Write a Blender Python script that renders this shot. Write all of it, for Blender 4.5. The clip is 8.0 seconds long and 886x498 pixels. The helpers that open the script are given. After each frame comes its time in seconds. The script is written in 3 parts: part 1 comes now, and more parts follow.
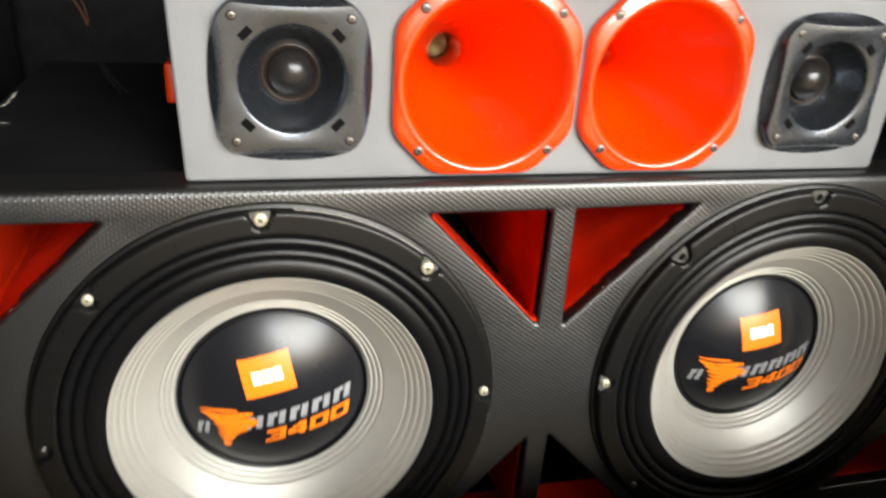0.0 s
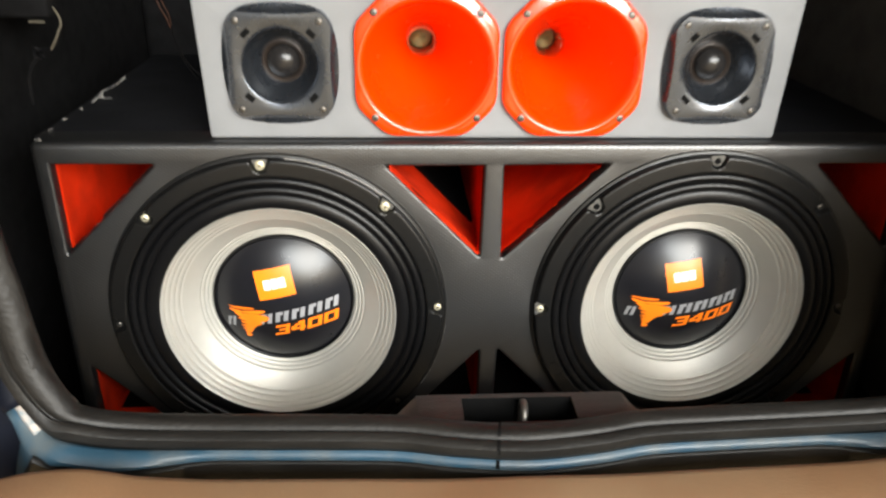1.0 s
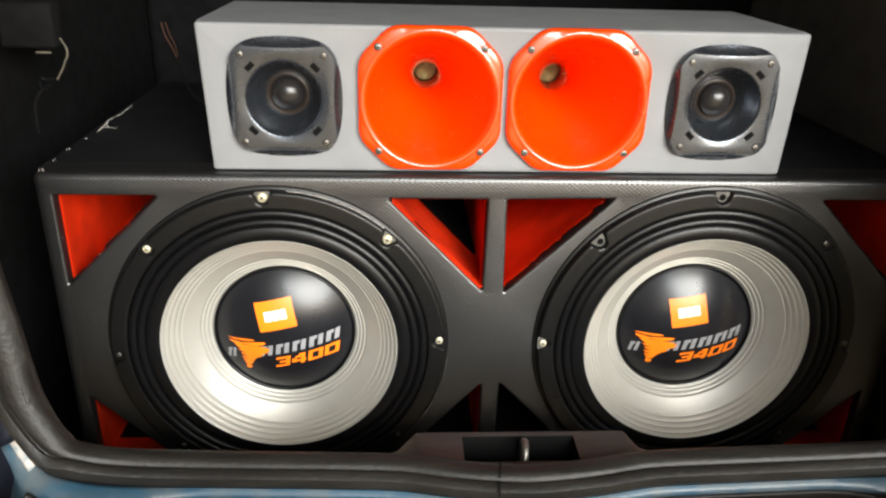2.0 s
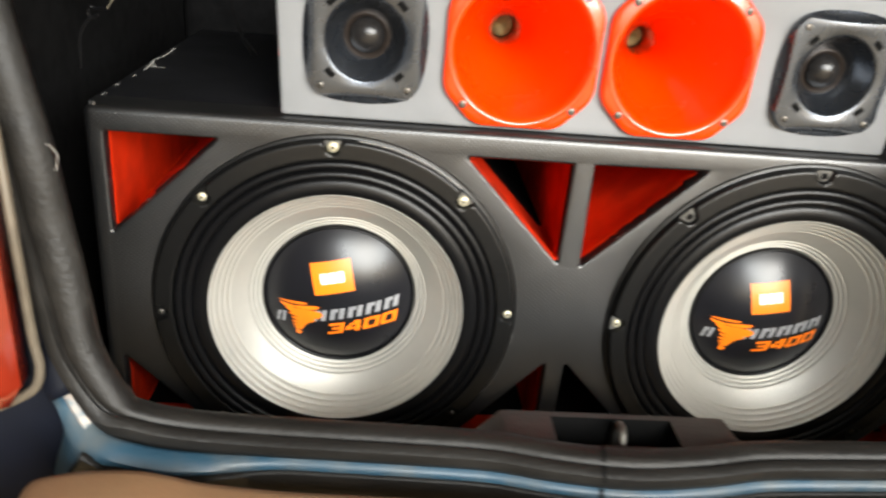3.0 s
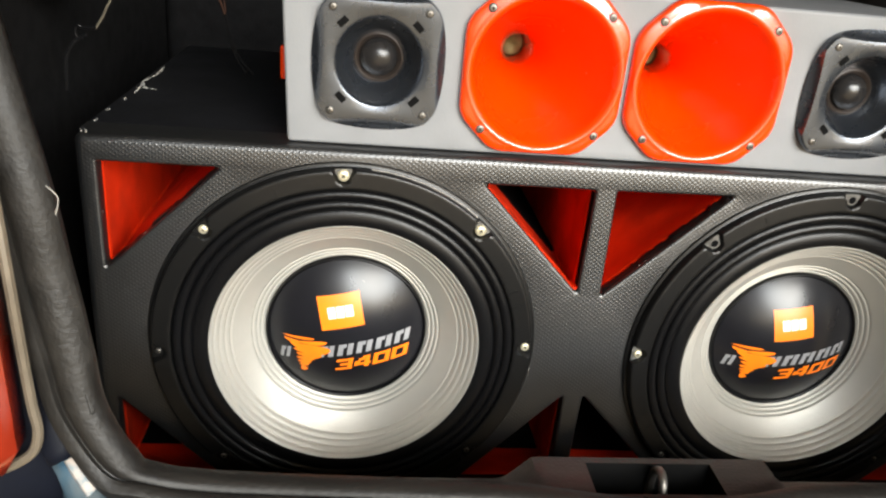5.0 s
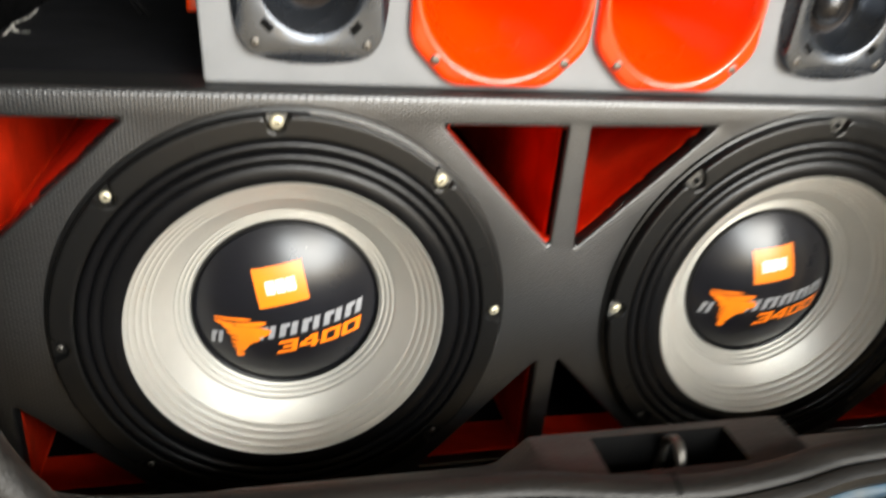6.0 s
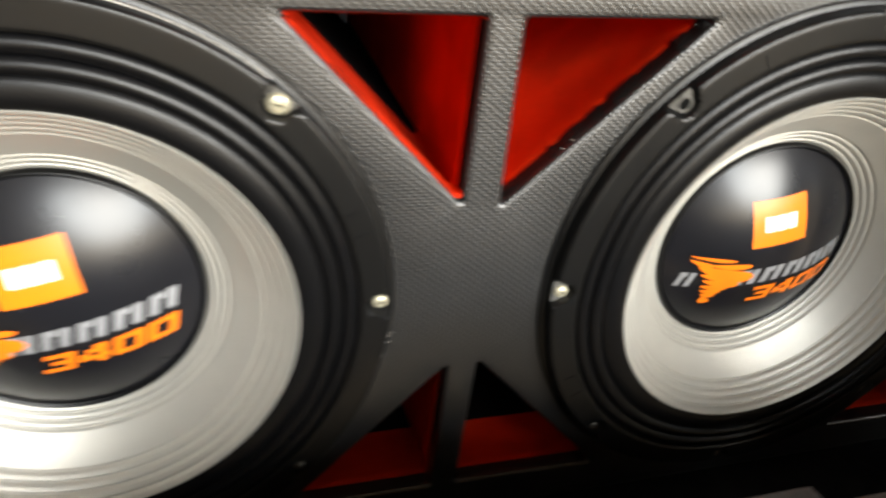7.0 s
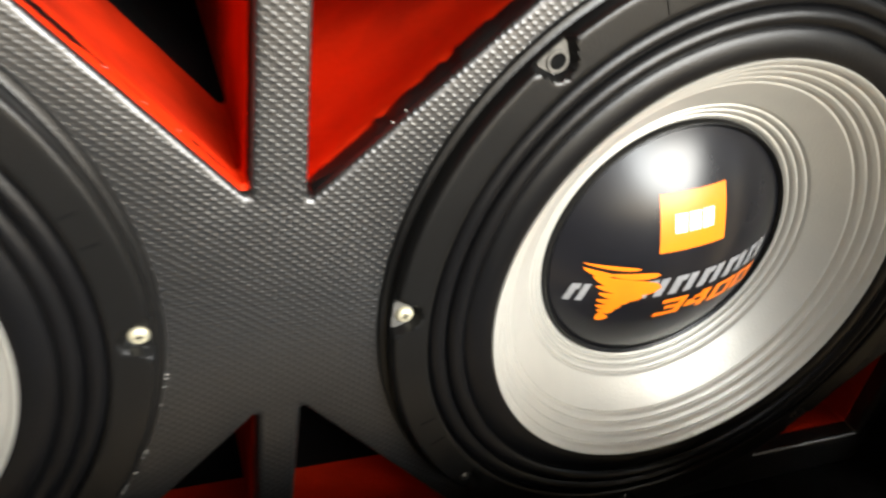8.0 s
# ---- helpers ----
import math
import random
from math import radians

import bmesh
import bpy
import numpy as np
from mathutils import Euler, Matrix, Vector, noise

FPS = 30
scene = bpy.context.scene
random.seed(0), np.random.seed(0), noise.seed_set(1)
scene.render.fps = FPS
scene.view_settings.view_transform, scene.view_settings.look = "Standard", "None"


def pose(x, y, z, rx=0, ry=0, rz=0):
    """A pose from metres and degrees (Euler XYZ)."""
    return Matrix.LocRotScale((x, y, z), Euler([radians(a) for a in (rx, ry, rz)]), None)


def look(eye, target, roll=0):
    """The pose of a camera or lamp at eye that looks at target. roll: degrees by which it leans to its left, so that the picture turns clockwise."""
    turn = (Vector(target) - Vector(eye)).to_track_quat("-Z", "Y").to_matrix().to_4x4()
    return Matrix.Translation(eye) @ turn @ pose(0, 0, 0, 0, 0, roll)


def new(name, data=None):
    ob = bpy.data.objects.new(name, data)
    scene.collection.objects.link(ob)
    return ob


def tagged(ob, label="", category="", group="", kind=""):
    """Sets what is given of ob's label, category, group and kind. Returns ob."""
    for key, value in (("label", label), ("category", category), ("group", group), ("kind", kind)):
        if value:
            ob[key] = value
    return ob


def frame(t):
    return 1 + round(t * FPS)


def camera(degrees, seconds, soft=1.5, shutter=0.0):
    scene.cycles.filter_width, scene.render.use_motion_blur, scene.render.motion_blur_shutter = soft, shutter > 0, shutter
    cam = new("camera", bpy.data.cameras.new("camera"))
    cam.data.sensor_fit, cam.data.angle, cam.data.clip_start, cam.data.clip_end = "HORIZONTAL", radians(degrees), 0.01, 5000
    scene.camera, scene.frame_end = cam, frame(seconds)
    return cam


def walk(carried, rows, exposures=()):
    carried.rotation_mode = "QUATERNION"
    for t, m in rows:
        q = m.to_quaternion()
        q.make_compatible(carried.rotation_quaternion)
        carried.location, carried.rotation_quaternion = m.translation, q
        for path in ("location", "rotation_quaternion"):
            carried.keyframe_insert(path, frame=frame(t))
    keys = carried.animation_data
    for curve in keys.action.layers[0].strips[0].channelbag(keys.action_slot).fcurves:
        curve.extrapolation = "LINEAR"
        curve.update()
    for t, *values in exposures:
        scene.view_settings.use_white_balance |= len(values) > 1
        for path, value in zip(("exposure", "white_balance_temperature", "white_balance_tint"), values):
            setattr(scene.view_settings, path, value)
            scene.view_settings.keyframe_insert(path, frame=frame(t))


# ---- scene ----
import functools

cam = camera(60.0, 8.0, soft=2.2, shutter=0.8)
PATH = [
    (0, (-0.0145, -0.4654, 1.0903), (0.4768, 1.2504, 0.3048), 4.02),
    (0.3, (0.0270, -0.5283, 1.0886), (0.3811, 1.2262, 0.3148), 2.90),
    (0.5, (0.0539, -0.5659, 1.0930), (0.3254, 1.2009, 0.3139), 3.12),
    (0.7, (0.0845, -0.6035, 1.1113), (0.2639, 1.1623, 0.3037), 2.16),
    (1, (0.1134, -0.6600, 1.1278), (0.2404, 1.1036, 0.3055), 1.26),
    (1.2, (0.1182, -0.6705, 1.1468), (0.2267, 1.1017, 0.3405), 1.02),
    (2.3, (0.1132, -0.6471, 1.1171), (0.2224, 1.1478, 0.3629), 1.95),
    (2.5, (0.0939, -0.6436, 1.1034), (0.1631, 1.1583, 0.3612), 2.51),
    (2.7, (0.0739, -0.6271, 1.1124), (0.1868, 1.1536, 0.3256), 3.83),
    (3, (0.0400, -0.6089, 1.0901), (0.1967, 1.1665, 0.2989), 5.35),
    (3.2, (0.0169, -0.5916, 1.0949), (0.2372, 1.1637, 0.2745), 4.54),
    (3.5, (0.0225, -0.5859, 1.0976), (0.2168, 1.1895, 0.3149), 3.33),
    (3.8, (0.0198, -0.5853, 1.1014), (0.2142, 1.1802, 0.2966), 4.00),
    (4, (0.0235, -0.5857, 1.0918), (0.2088, 1.2030, 0.3378), 4.48),
    (4.2, (0.0191, -0.5831, 1.0966), (0.2122, 1.2039, 0.3405), 5.05),
    (5.3, (-0.0004, -0.5551, 1.0866), (0.2570, 1.2170, 0.3145), 5.89),
    (5.5, (-0.0083, -0.5403, 1.0750), (0.2989, 1.2305, 0.3184), 6.39),
    (5.8, (-0.0171, -0.5007, 1.0766), (0.4304, 1.2055, 0.2453), 6.58),
    (6, (-0.0163, -0.4880, 1.0486), (0.4390, 1.2163, 0.2176), 5.04),
    (6.2, (-0.0093, -0.4599, 1.0342), (0.4034, 1.2209, 0.1358), 4.25),
    (6.5, (0.0126, -0.4131, 1.0178), (0.4078, 1.2372, 0.0571), 4.24),
    (6.8, (0.0479, -0.3380, 0.9984), (0.5755, 1.2444, -0.0116), 6.63),
    (7, (0.0752, -0.3142, 0.9874), (0.6440, 1.2551, -0.0206), 6.90),
    (7.2, (0.1104, -0.3038, 0.9758), (0.6591, 1.2861, -0.0109), 6.77),
    (7.5, (0.1285, -0.2737, 0.9677), (0.7635, 1.2637, -0.0500), 7.73),
    (7.8, (0.1500, -0.2560, 0.9526), (0.8196, 1.2800, -0.0449), 8.38),
    (8, (0.1621, -0.2409, 0.9470), (0.8576, 1.2673, -0.0749), 9.16),
]
EXPOSURES = [(0, 2.18, 7050, 10), (1.0, 2.26, 7050, 10), (5.5, 2.28, 7050, 10), (6.5, 2.20, 7050, 10), (7.0, 2.38, 7050, 10), (7.5, 2.66, 7050, 10), (8, 2.75, 7050, 10)]
walk(cam, [(t, look(eye, target, roll)) for t, eye, target, roll in PATH], EXPOSURES)

# ---- light: hazy daylight from behind the car and to its right; unseen tailgate and added roof cut it from above ----
world = bpy.data.worlds.new("sky")
scene.world = world
world.use_nodes = True
wn = world.node_tree
sky = wn.nodes.new("ShaderNodeTexSky")
sky.sky_type, sky.sun_disc = "NISHITA", False
sky.sun_elevation, sky.sun_rotation = radians(30), radians(157)
sky.air_density, sky.dust_density = 1.0, 2.5
wn.links.new(sky.outputs[0], wn.nodes["Background"].inputs[0])
wn.nodes["Background"].inputs[1].default_value = 0.06
sun = new("sun", bpy.data.lights.new("sun", "SUN"))
sun.data.energy, sun.data.angle, sun.data.color = 2.5, radians(47), (0.855, 0.96, 1.045)
sun.matrix_world = look((0.39 * 0.866, -0.921 * 0.866, 0.5), (0.0, 0.0, 0.0))


# ---- materials ----
def material(name, colour, rough=0.5, metal=0.0, grain=0.0, scale=40.0, bump=0.0, bump_scale=400.0, coat=0.0, tint=None, rough_var=0.1, spec=0.5, stretch=None):
    """A surface with stains at one scale and grain at another."""
    m = bpy.data.materials.new(name)
    m.use_nodes = True
    t = m.node_tree
    b = t.nodes["Principled BSDF"]
    b.inputs["Metallic"].default_value = metal
    b.inputs["Coat Weight"].default_value = coat
    b.inputs["Specular IOR Level"].default_value = spec
    where = t.nodes.new("ShaderNodeTexCoord")
    big = t.nodes.new("ShaderNodeTexNoise")
    big.inputs["Scale"].default_value, big.inputs["Detail"].default_value = scale, 6.0
    if stretch:
        longer = t.nodes.new("ShaderNodeVectorMath")
        longer.operation = "MULTIPLY"
        longer.inputs[1].default_value = stretch
        t.links.new(where.outputs["Object"], longer.inputs[0])
        t.links.new(longer.outputs[0], big.inputs["Vector"])
    else:
        t.links.new(where.outputs["Object"], big.inputs["Vector"])
    ramp = t.nodes.new("ShaderNodeMix")
    ramp.data_type = "RGBA"
    other = tint or tuple(c * (1 - grain) for c in colour)
    ramp.inputs[6].default_value = (*colour, 1)
    ramp.inputs[7].default_value = (*other, 1)
    spread = t.nodes.new("ShaderNodeMapRange")
    spread.inputs[1].default_value, spread.inputs[2].default_value = 0.42, 0.68
    t.links.new(big.outputs[0], spread.inputs[0])
    t.links.new(spread.outputs[0], ramp.inputs[0])
    t.links.new(ramp.outputs[2], b.inputs["Base Color"])
    gloss = t.nodes.new("ShaderNodeMapRange")
    gloss.inputs[3].default_value, gloss.inputs[4].default_value = max(rough - rough_var, 0.03), min(rough + rough_var, 1)
    t.links.new(big.outputs[0], gloss.inputs[0])
    t.links.new(gloss.outputs[0], b.inputs["Roughness"])
    if bump:
        fine = t.nodes.new("ShaderNodeTexNoise")
        fine.inputs["Scale"].default_value, fine.inputs["Detail"].default_value = bump_scale, 3.0
        t.links.new(where.outputs["Object"], fine.inputs["Vector"])
        lift = t.nodes.new("ShaderNodeBump")
        lift.inputs["Strength"].default_value, lift.inputs["Distance"].default_value = bump, 0.001
        t.links.new(fine.outputs[0], lift.inputs["Height"])
        t.links.new(lift.outputs[0], b.inputs["Normal"])
    return m


def woven_vinyl():
    """Black vinyl embossed with staggered dashes, 4.8 mm apart in a row."""
    m = material("carbon_vinyl", (0.0084, 0.0083, 0.0084), 0.38, 0.0, 0.3, 14.0, coat=0.15, spec=1.0)
    m.node_tree.nodes["Principled BSDF"].inputs["Coat Roughness"].default_value = 0.26
    t = m.node_tree
    b = t.nodes["Principled BSDF"]
    where = t.nodes.new("ShaderNodeTexCoord")
    parts = t.nodes.new("ShaderNodeSeparateXYZ")
    t.links.new(where.outputs["Object"], parts.inputs[0])

    def maths(op, a, c):
        n = t.nodes.new("ShaderNodeMath")
        n.operation = op
        for k, v in enumerate((a, c)):
            if isinstance(v, (int, float)):
                n.inputs[k].default_value = v
            elif v is not None:
                t.links.new(v, n.inputs[k])
        return n.outputs[0]

    along = maths("SINE", maths("MULTIPLY", parts.outputs[0], math.pi / 0.0024), None)
    across = maths("SINE", maths("MULTIPLY", maths("SUBTRACT", parts.outputs[2], parts.outputs[1]), math.pi / 0.0018), None)
    height = maths("MAXIMUM", maths("MULTIPLY", along, across), 0.0)
    lift = t.nodes.new("ShaderNodeBump")
    lift.inputs["Strength"].default_value, lift.inputs["Distance"].default_value = 0.40, 0.00045
    t.links.new(height, lift.inputs["Height"])
    t.links.new(lift.outputs[0], b.inputs["Normal"])
    return m


VINYL = woven_vinyl()
RED = material("red_paint", (0.66, 0.027, 0.0035), 0.6, 0.0, 0.35, 22.0, 0.25, 300.0, spec=0.2)
FRAME = material("black_frame", (0.0046, 0.0045, 0.0044), 0.34, 0.0, 0.3, 60.0, 0.10, 900.0, spec=0.36)
RUBBER = material("black_rubber", (0.0032, 0.0032, 0.0036), 0.34, 0.0, 0.3, 50.0, 0.1, 900.0, spec=0.26)
CONE = material("silver_cone", (0.525, 0.507, 0.458), 0.46, 0.60, 0.06, 30.0, 0.15, 700.0)
CAP = material("gloss_black", (0.008, 0.008, 0.010), 0.29, 0.0, 0.2, 35.0, rough_var=0.05, spec=0.44)
ORANGE_INK = material("orange_ink", (0.95, 0.20, 0.01), 0.35, 0.0, 0.08, 80.0)
GREY_INK = material("grey_ink", (0.25, 0.25, 0.255), 0.35, 0.0, 0.15, 80.0)
WHITE_INK = material("white_ink", (0.85, 0.84, 0.80), 0.4, 0.0, 0.06, 80.0)
LUG = material("dull_lug", (0.12, 0.115, 0.105), 0.45, 0.3, 0.4, 300.0)
BRASS = material("zinc_screw", (0.66, 0.60, 0.43), 0.45, 0.6, 0.3, 300.0)
STEEL = material("steel", (0.20, 0.185, 0.165), 0.42, 0.9, 0.3, 200.0)
THROAT = material("dull_throat", (0.15, 0.105, 0.035), 0.4, 0.6, 0.5, 120.0)
# Near black; also stands in for shade in slots, holes and port depths.
DARK = material("black_and_shade", (0.005, 0.005, 0.005), 0.9, 0.0, 0.2, 50.0, spec=0.05)
GREY_BOX = material("grey_paint", (0.188, 0.193, 0.201), 0.6, 0.0, 0.12, 18.0, 0.12, 420.0)
HORN = material("orange_plastic", (0.86, 0.048, 0.002), 0.25, 0.0, 0.08, 25.0, 0.03, 600.0, coat=0.9)
HORN.node_tree.nodes["Principled BSDF"].inputs["Coat Roughness"].default_value = 0.14
TWEETER = material("graphite_plastic", (0.064, 0.073, 0.088), 0.27, 0.80, 0.2, 60.0, 0.06, 1200.0, coat=0.5, spec=0.7)
DOME = material("dome_film", (0.014, 0.013, 0.013), 0.22, 0.0, 0.3, 150.0, spec=0.35)
DOME_RING = material("amber_ring", (0.030, 0.022, 0.018), 0.4, 0.3, 0.4, 200.0)
SEAL = material("grey_rubber_seal", (0.0075, 0.0067, 0.0058), 0.50, 0.0, 0.35, 120.0, 0.5, 260.0, tint=(0.0135, 0.0120, 0.0102), spec=0.27, stretch=(0.12, 1.0, 0.4))
SILL = material("brown_grey_plastic", (0.016, 0.0142, 0.0125), 0.5, 0.0, 0.45, 160.0, 0.5, 500.0, tint=(0.030, 0.0265, 0.023), stretch=(0.2, 1.0, 1.0))
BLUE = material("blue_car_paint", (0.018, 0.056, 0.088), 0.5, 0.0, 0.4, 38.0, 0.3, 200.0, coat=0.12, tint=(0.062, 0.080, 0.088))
PALE_PATCH = material("pale_corner", (0.36, 0.31, 0.27), 0.7, 0.0, 0.5, 180.0, 0.3, 400.0, tint=(0.12, 0.17, 0.20))
# The body's blue again, with shade put into the colour.
SHADED_BLUE = material("shaded_car_paint", (0.003, 0.004, 0.008), 0.6, 0.0, 0.3, 30.0, spec=0.12)
BUMPER = material("dusty_brown_plastic", (0.205, 0.112, 0.056), 0.55, 0.0, 0.25, 9.0, 0.2, 500.0, tint=(0.235, 0.145, 0.078))
CARPET = material("black_carpet", (0.008, 0.0078, 0.0082), 0.95, 0.0, 0.4, 60.0, 0.9, 600.0, spec=0.1)
LENS_RED = material("red_lens", (0.17, 0.015, 0.006), 0.15, 0.0, 0.2, 40.0, coat=0.5)
TRIM = material("tan_trim", (0.115, 0.095, 0.070), 0.4, 0.1, 0.4, 40.0)
SHELL = material("unseen_shell", (0.12, 0.11, 0.10), 0.9, 0.0, 0.2, 2.0, 0.4, 120.0)
BOARD = material("black_board", (0.0072, 0.0074, 0.0088), 0.6, 0.0, 0.5, 16.0, 0.4, 300.0, spec=0.2)
GROUND = material("warm_bounce_ground", (0.56, 0.39, 0.20), 0.9, 0.0, 0.3, 1.5, 0.6, 60.0)
SCUFF = material("pale_scuff_and_glint", (0.36, 0.34, 0.31), 0.8, 0.0, 0.4, 300.0)
WIRE = material("pale_wire", (0.11, 0.095, 0.07), 0.5, 0.0, 0.3, 200.0)
COPPER = material("brown_wire", (0.06, 0.022, 0.010), 0.5, 0.0, 0.3, 200.0)
LINER = material("grey_headliner", (0.16, 0.15, 0.14), 0.95, 0.0, 0.2, 30.0, 0.6, 500.0)


# ---- building helpers ----
def part(name, bm, mat, parent=None, label="", smooth=40):
    mesh = bpy.data.meshes.new(name)
    bmesh.ops.recalc_face_normals(bm, faces=bm.faces)
    bm.to_mesh(mesh)
    bm.free()
    mesh.materials.append(mat)
    if smooth:
        mesh.polygons.foreach_set("use_smooth", [True] * len(mesh.polygons))
        mesh.set_sharp_from_angle(angle=radians(smooth))
    ob = new(name, mesh)
    if parent:
        ob.parent = parent
    if label:
        tagged(ob, label)
    return ob


def thing(name, at, label, category, group=""):
    ob = new(name)
    ob.empty_display_size = 0.02
    ob.location = at
    return tagged(ob, label, category, group)


def box(x0, x1, y0, y1, z0, z1, bevel=0.0, bm=None):
    bm = bm or bmesh.new()
    vs = [bm.verts.new((x, y, z)) for x in (x0, x1) for y in (y0, y1) for z in (z0, z1)]
    fs = [bm.faces.new([vs[k] for k in q]) for q in ((0, 1, 3, 2), (4, 6, 7, 5), (0, 4, 5, 1), (2, 3, 7, 6), (0, 2, 6, 4), (1, 5, 7, 3))]
    if bevel:
        edges = list({e for f in fs for e in f.edges})
        bmesh.ops.bevel(bm, geom=edges, offset=bevel, segments=3, affect="EDGES", profile=0.5)
    return bm


def rings(loops, closed=True, cap_last=False, cap_first=False, bm=None):
    """Skins a row of loops that all have the same count of points."""
    bm = bm or bmesh.new()
    rows = [[bm.verts.new(p) for p in loop] for loop in loops]
    n = len(rows[0])
    for a, b in zip(rows, rows[1:]):
        for k in range(n if closed else n - 1):
            bm.faces.new((a[k], a[(k + 1) % n], b[(k + 1) % n], b[k]))
    if cap_last:
        bm.faces.new(rows[-1])
    if cap_first:
        bm.faces.new(rows[0][::-1])
    return bm


def circle(r, y, n, cx=0.0, cz=0.0):
    return [(cx + r * math.cos(2 * math.pi * k / n), y, cz + r * math.sin(2 * math.pi * k / n)) for k in range(n)]


def lathe(profile, n=96, cap=False, at=(0, 0)):
    """Turns a profile of (radius, y) about the y axis."""
    return rings([circle(r, y, n, *at) for r, y in profile], cap_last=cap)


def rounded(points, grow, radius, n=5):
    """A convex outline (x, z), counter-clockwise, grown by some metres, with round corners."""
    m = len(points)
    lines = []
    for k in range(m):
        (x0, z0), (x1, z1) = points[k], points[(k + 1) % m]
        d = math.hypot(x1 - x0, z1 - z0)
        nx, nz = (z1 - z0) / d, -(x1 - x0) / d
        lines.append((nx, nz, nx * x0 + nz * z0 + grow - radius))
    out = []
    for k in range(m):
        a, b = lines[k - 1], lines[k]
        det = a[0] * b[1] - a[1] * b[0]
        cx, cz = (a[2] * b[1] - b[2] * a[1]) / det, (a[0] * b[2] - b[0] * a[2]) / det
        t0, t1 = math.atan2(a[1], a[0]), math.atan2(b[1], b[0])
        if t1 < t0:
            t1 += 2 * math.pi
        for s in range(n + 1):
            t = t0 + (t1 - t0) * s / n
            out.append((cx + radius * math.cos(t), cz + radius * math.sin(t)))
    return out


def pierced(outline, holes, thick, edge, lip):
    """A board in the x-z plane, its face at y = 0: outline and holes are functions of the growth, giving (x, z) points."""
    bm = bmesh.new()

    def loop(points, y):
        vs = [bm.verts.new((x, y, z)) for x, z in points]
        return vs, [bm.edges.new((vs[k], vs[(k + 1) % len(vs)])) for k in range(len(vs))]

    def skin(shape, sign, r):
        first = None
        last = None
        for s in range(5):
            a = math.pi / 2 * s / 4
            vs, es = loop(shape(-sign * r * (1 - math.sin(a))), r * (1 - math.cos(a)))
            if last:
                for k in range(len(vs)):
                    bm.faces.new((last[k], last[(k + 1) % len(vs)], vs[(k + 1) % len(vs)], vs[k]))
            first, last = first or es, vs
        vs, es = loop(shape(0.0), thick)
        for k in range(len(vs)):
            bm.faces.new((last[k], last[(k + 1) % len(vs)], vs[(k + 1) % len(vs)], vs[k]))
        return first, es

    fronts, backs = [], []
    for shape, sign, r in [(outline, 1, edge)] + [(h, -1, lip) for h in holes]:
        f, b = skin(shape, sign, r)
        fronts += f
        backs += b
    bmesh.ops.triangle_fill(bm, use_beauty=True, edges=fronts)
    bmesh.ops.triangle_fill(bm, use_beauty=True, edges=backs)
    return bm


def tube(points, radius, n=8, taper=1.0):
    pts = [Vector(p) for p in points]
    loops = []
    side = None
    for k, p in enumerate(pts):
        d = (pts[min(k + 1, len(pts) - 1)] - pts[max(k - 1, 0)]).normalized()
        side = (side - d * side.dot(d)).normalized() if side else d.orthogonal().normalized()
        up = d.cross(side)
        r = radius * (1 + (taper - 1) * k / (len(pts) - 1))
        loops.append([p + r * (side * math.cos(2 * math.pi * a / n) + up * math.sin(2 * math.pi * a / n)) for a in range(n)])
    return rings(loops, cap_first=True, cap_last=True)


def smooth_path(points, steps=8):
    """Catmull-Rom through the points."""
    p = [Vector(q) for q in points]
    p = [2 * p[0] - p[1]] + p + [2 * p[-1] - p[-2]]
    out = []
    for k in range(1, len(p) - 2):
        for s in range(steps):
            t = s / steps
            a, b, c, d = p[k - 1 : k + 3]
            out.append(0.5 * (2 * b + (c - a) * t + (2 * a - 5 * b + 4 * c - d) * t * t + (3 * b - a - 3 * c + d) * t**3))
    return out + [p[-2]]


def screw_head(r, depth):
    """A pan head, its face towards -y; its cross slot is added apart."""
    n = 16
    bm = rings([circle(r, 0.0, n), circle(r, -depth * 0.4, n), circle(r * 0.8, -depth * 0.85, n), circle(r * 0.5, -depth, n)], cap_last=True)
    return bm


def slot_shade(r, y):
    # dark cross laid on the head for the shade in its slot
    bm = bmesh.new()
    box(-r, r, y, y + r * 0.8, -r * 0.22, r * 0.22, bm=bm)
    box(-r * 0.22, r * 0.22, y - 0.0001, y + r * 0.8, -r, r, bm=bm)
    return bm


def add_screw(parent, x, y, z, r, mat, turn=0.0, label=""):
    s = part("screw", screw_head(r, r * 0.55), mat, parent, label)
    s.location = (x, y, z)
    s.rotation_euler = (0, turn, 0)
    c = part("slot", slot_shade(r * 0.42, -r * 0.56), DARK, s, smooth=0)
    return s


# ---- the car round the load space ----
MID = 0.207


def mirror(p):
    return (2 * MID - p[0], *p[1:])


car = thing("car", (MID, -0.1, 0.0), "blue hatchback with its tailgate open and a bare dusty load sill", "car")


def body(p):
    """Carries a point of the car's plan to its place."""
    return Vector((MID + (p[0] - MID) * 1.02, p[1] + 0.006, p[2] - 0.0075))


def car_part(name, bm, mat, label="", parent=None, smooth=40, thick=0.0):
    """A part of the car, its mesh given in world metres."""
    base = Vector((MID, -0.1, 0.0))
    for v in bm.verts:
        v.co = body(v.co) - base
    ob = part(name, bm, mat, parent or car, label, smooth)
    if thick:
        sheet = ob.modifiers.new("sheet", "SOLIDIFY")
        sheet.thickness, sheet.offset = thick, 0.0
    return ob


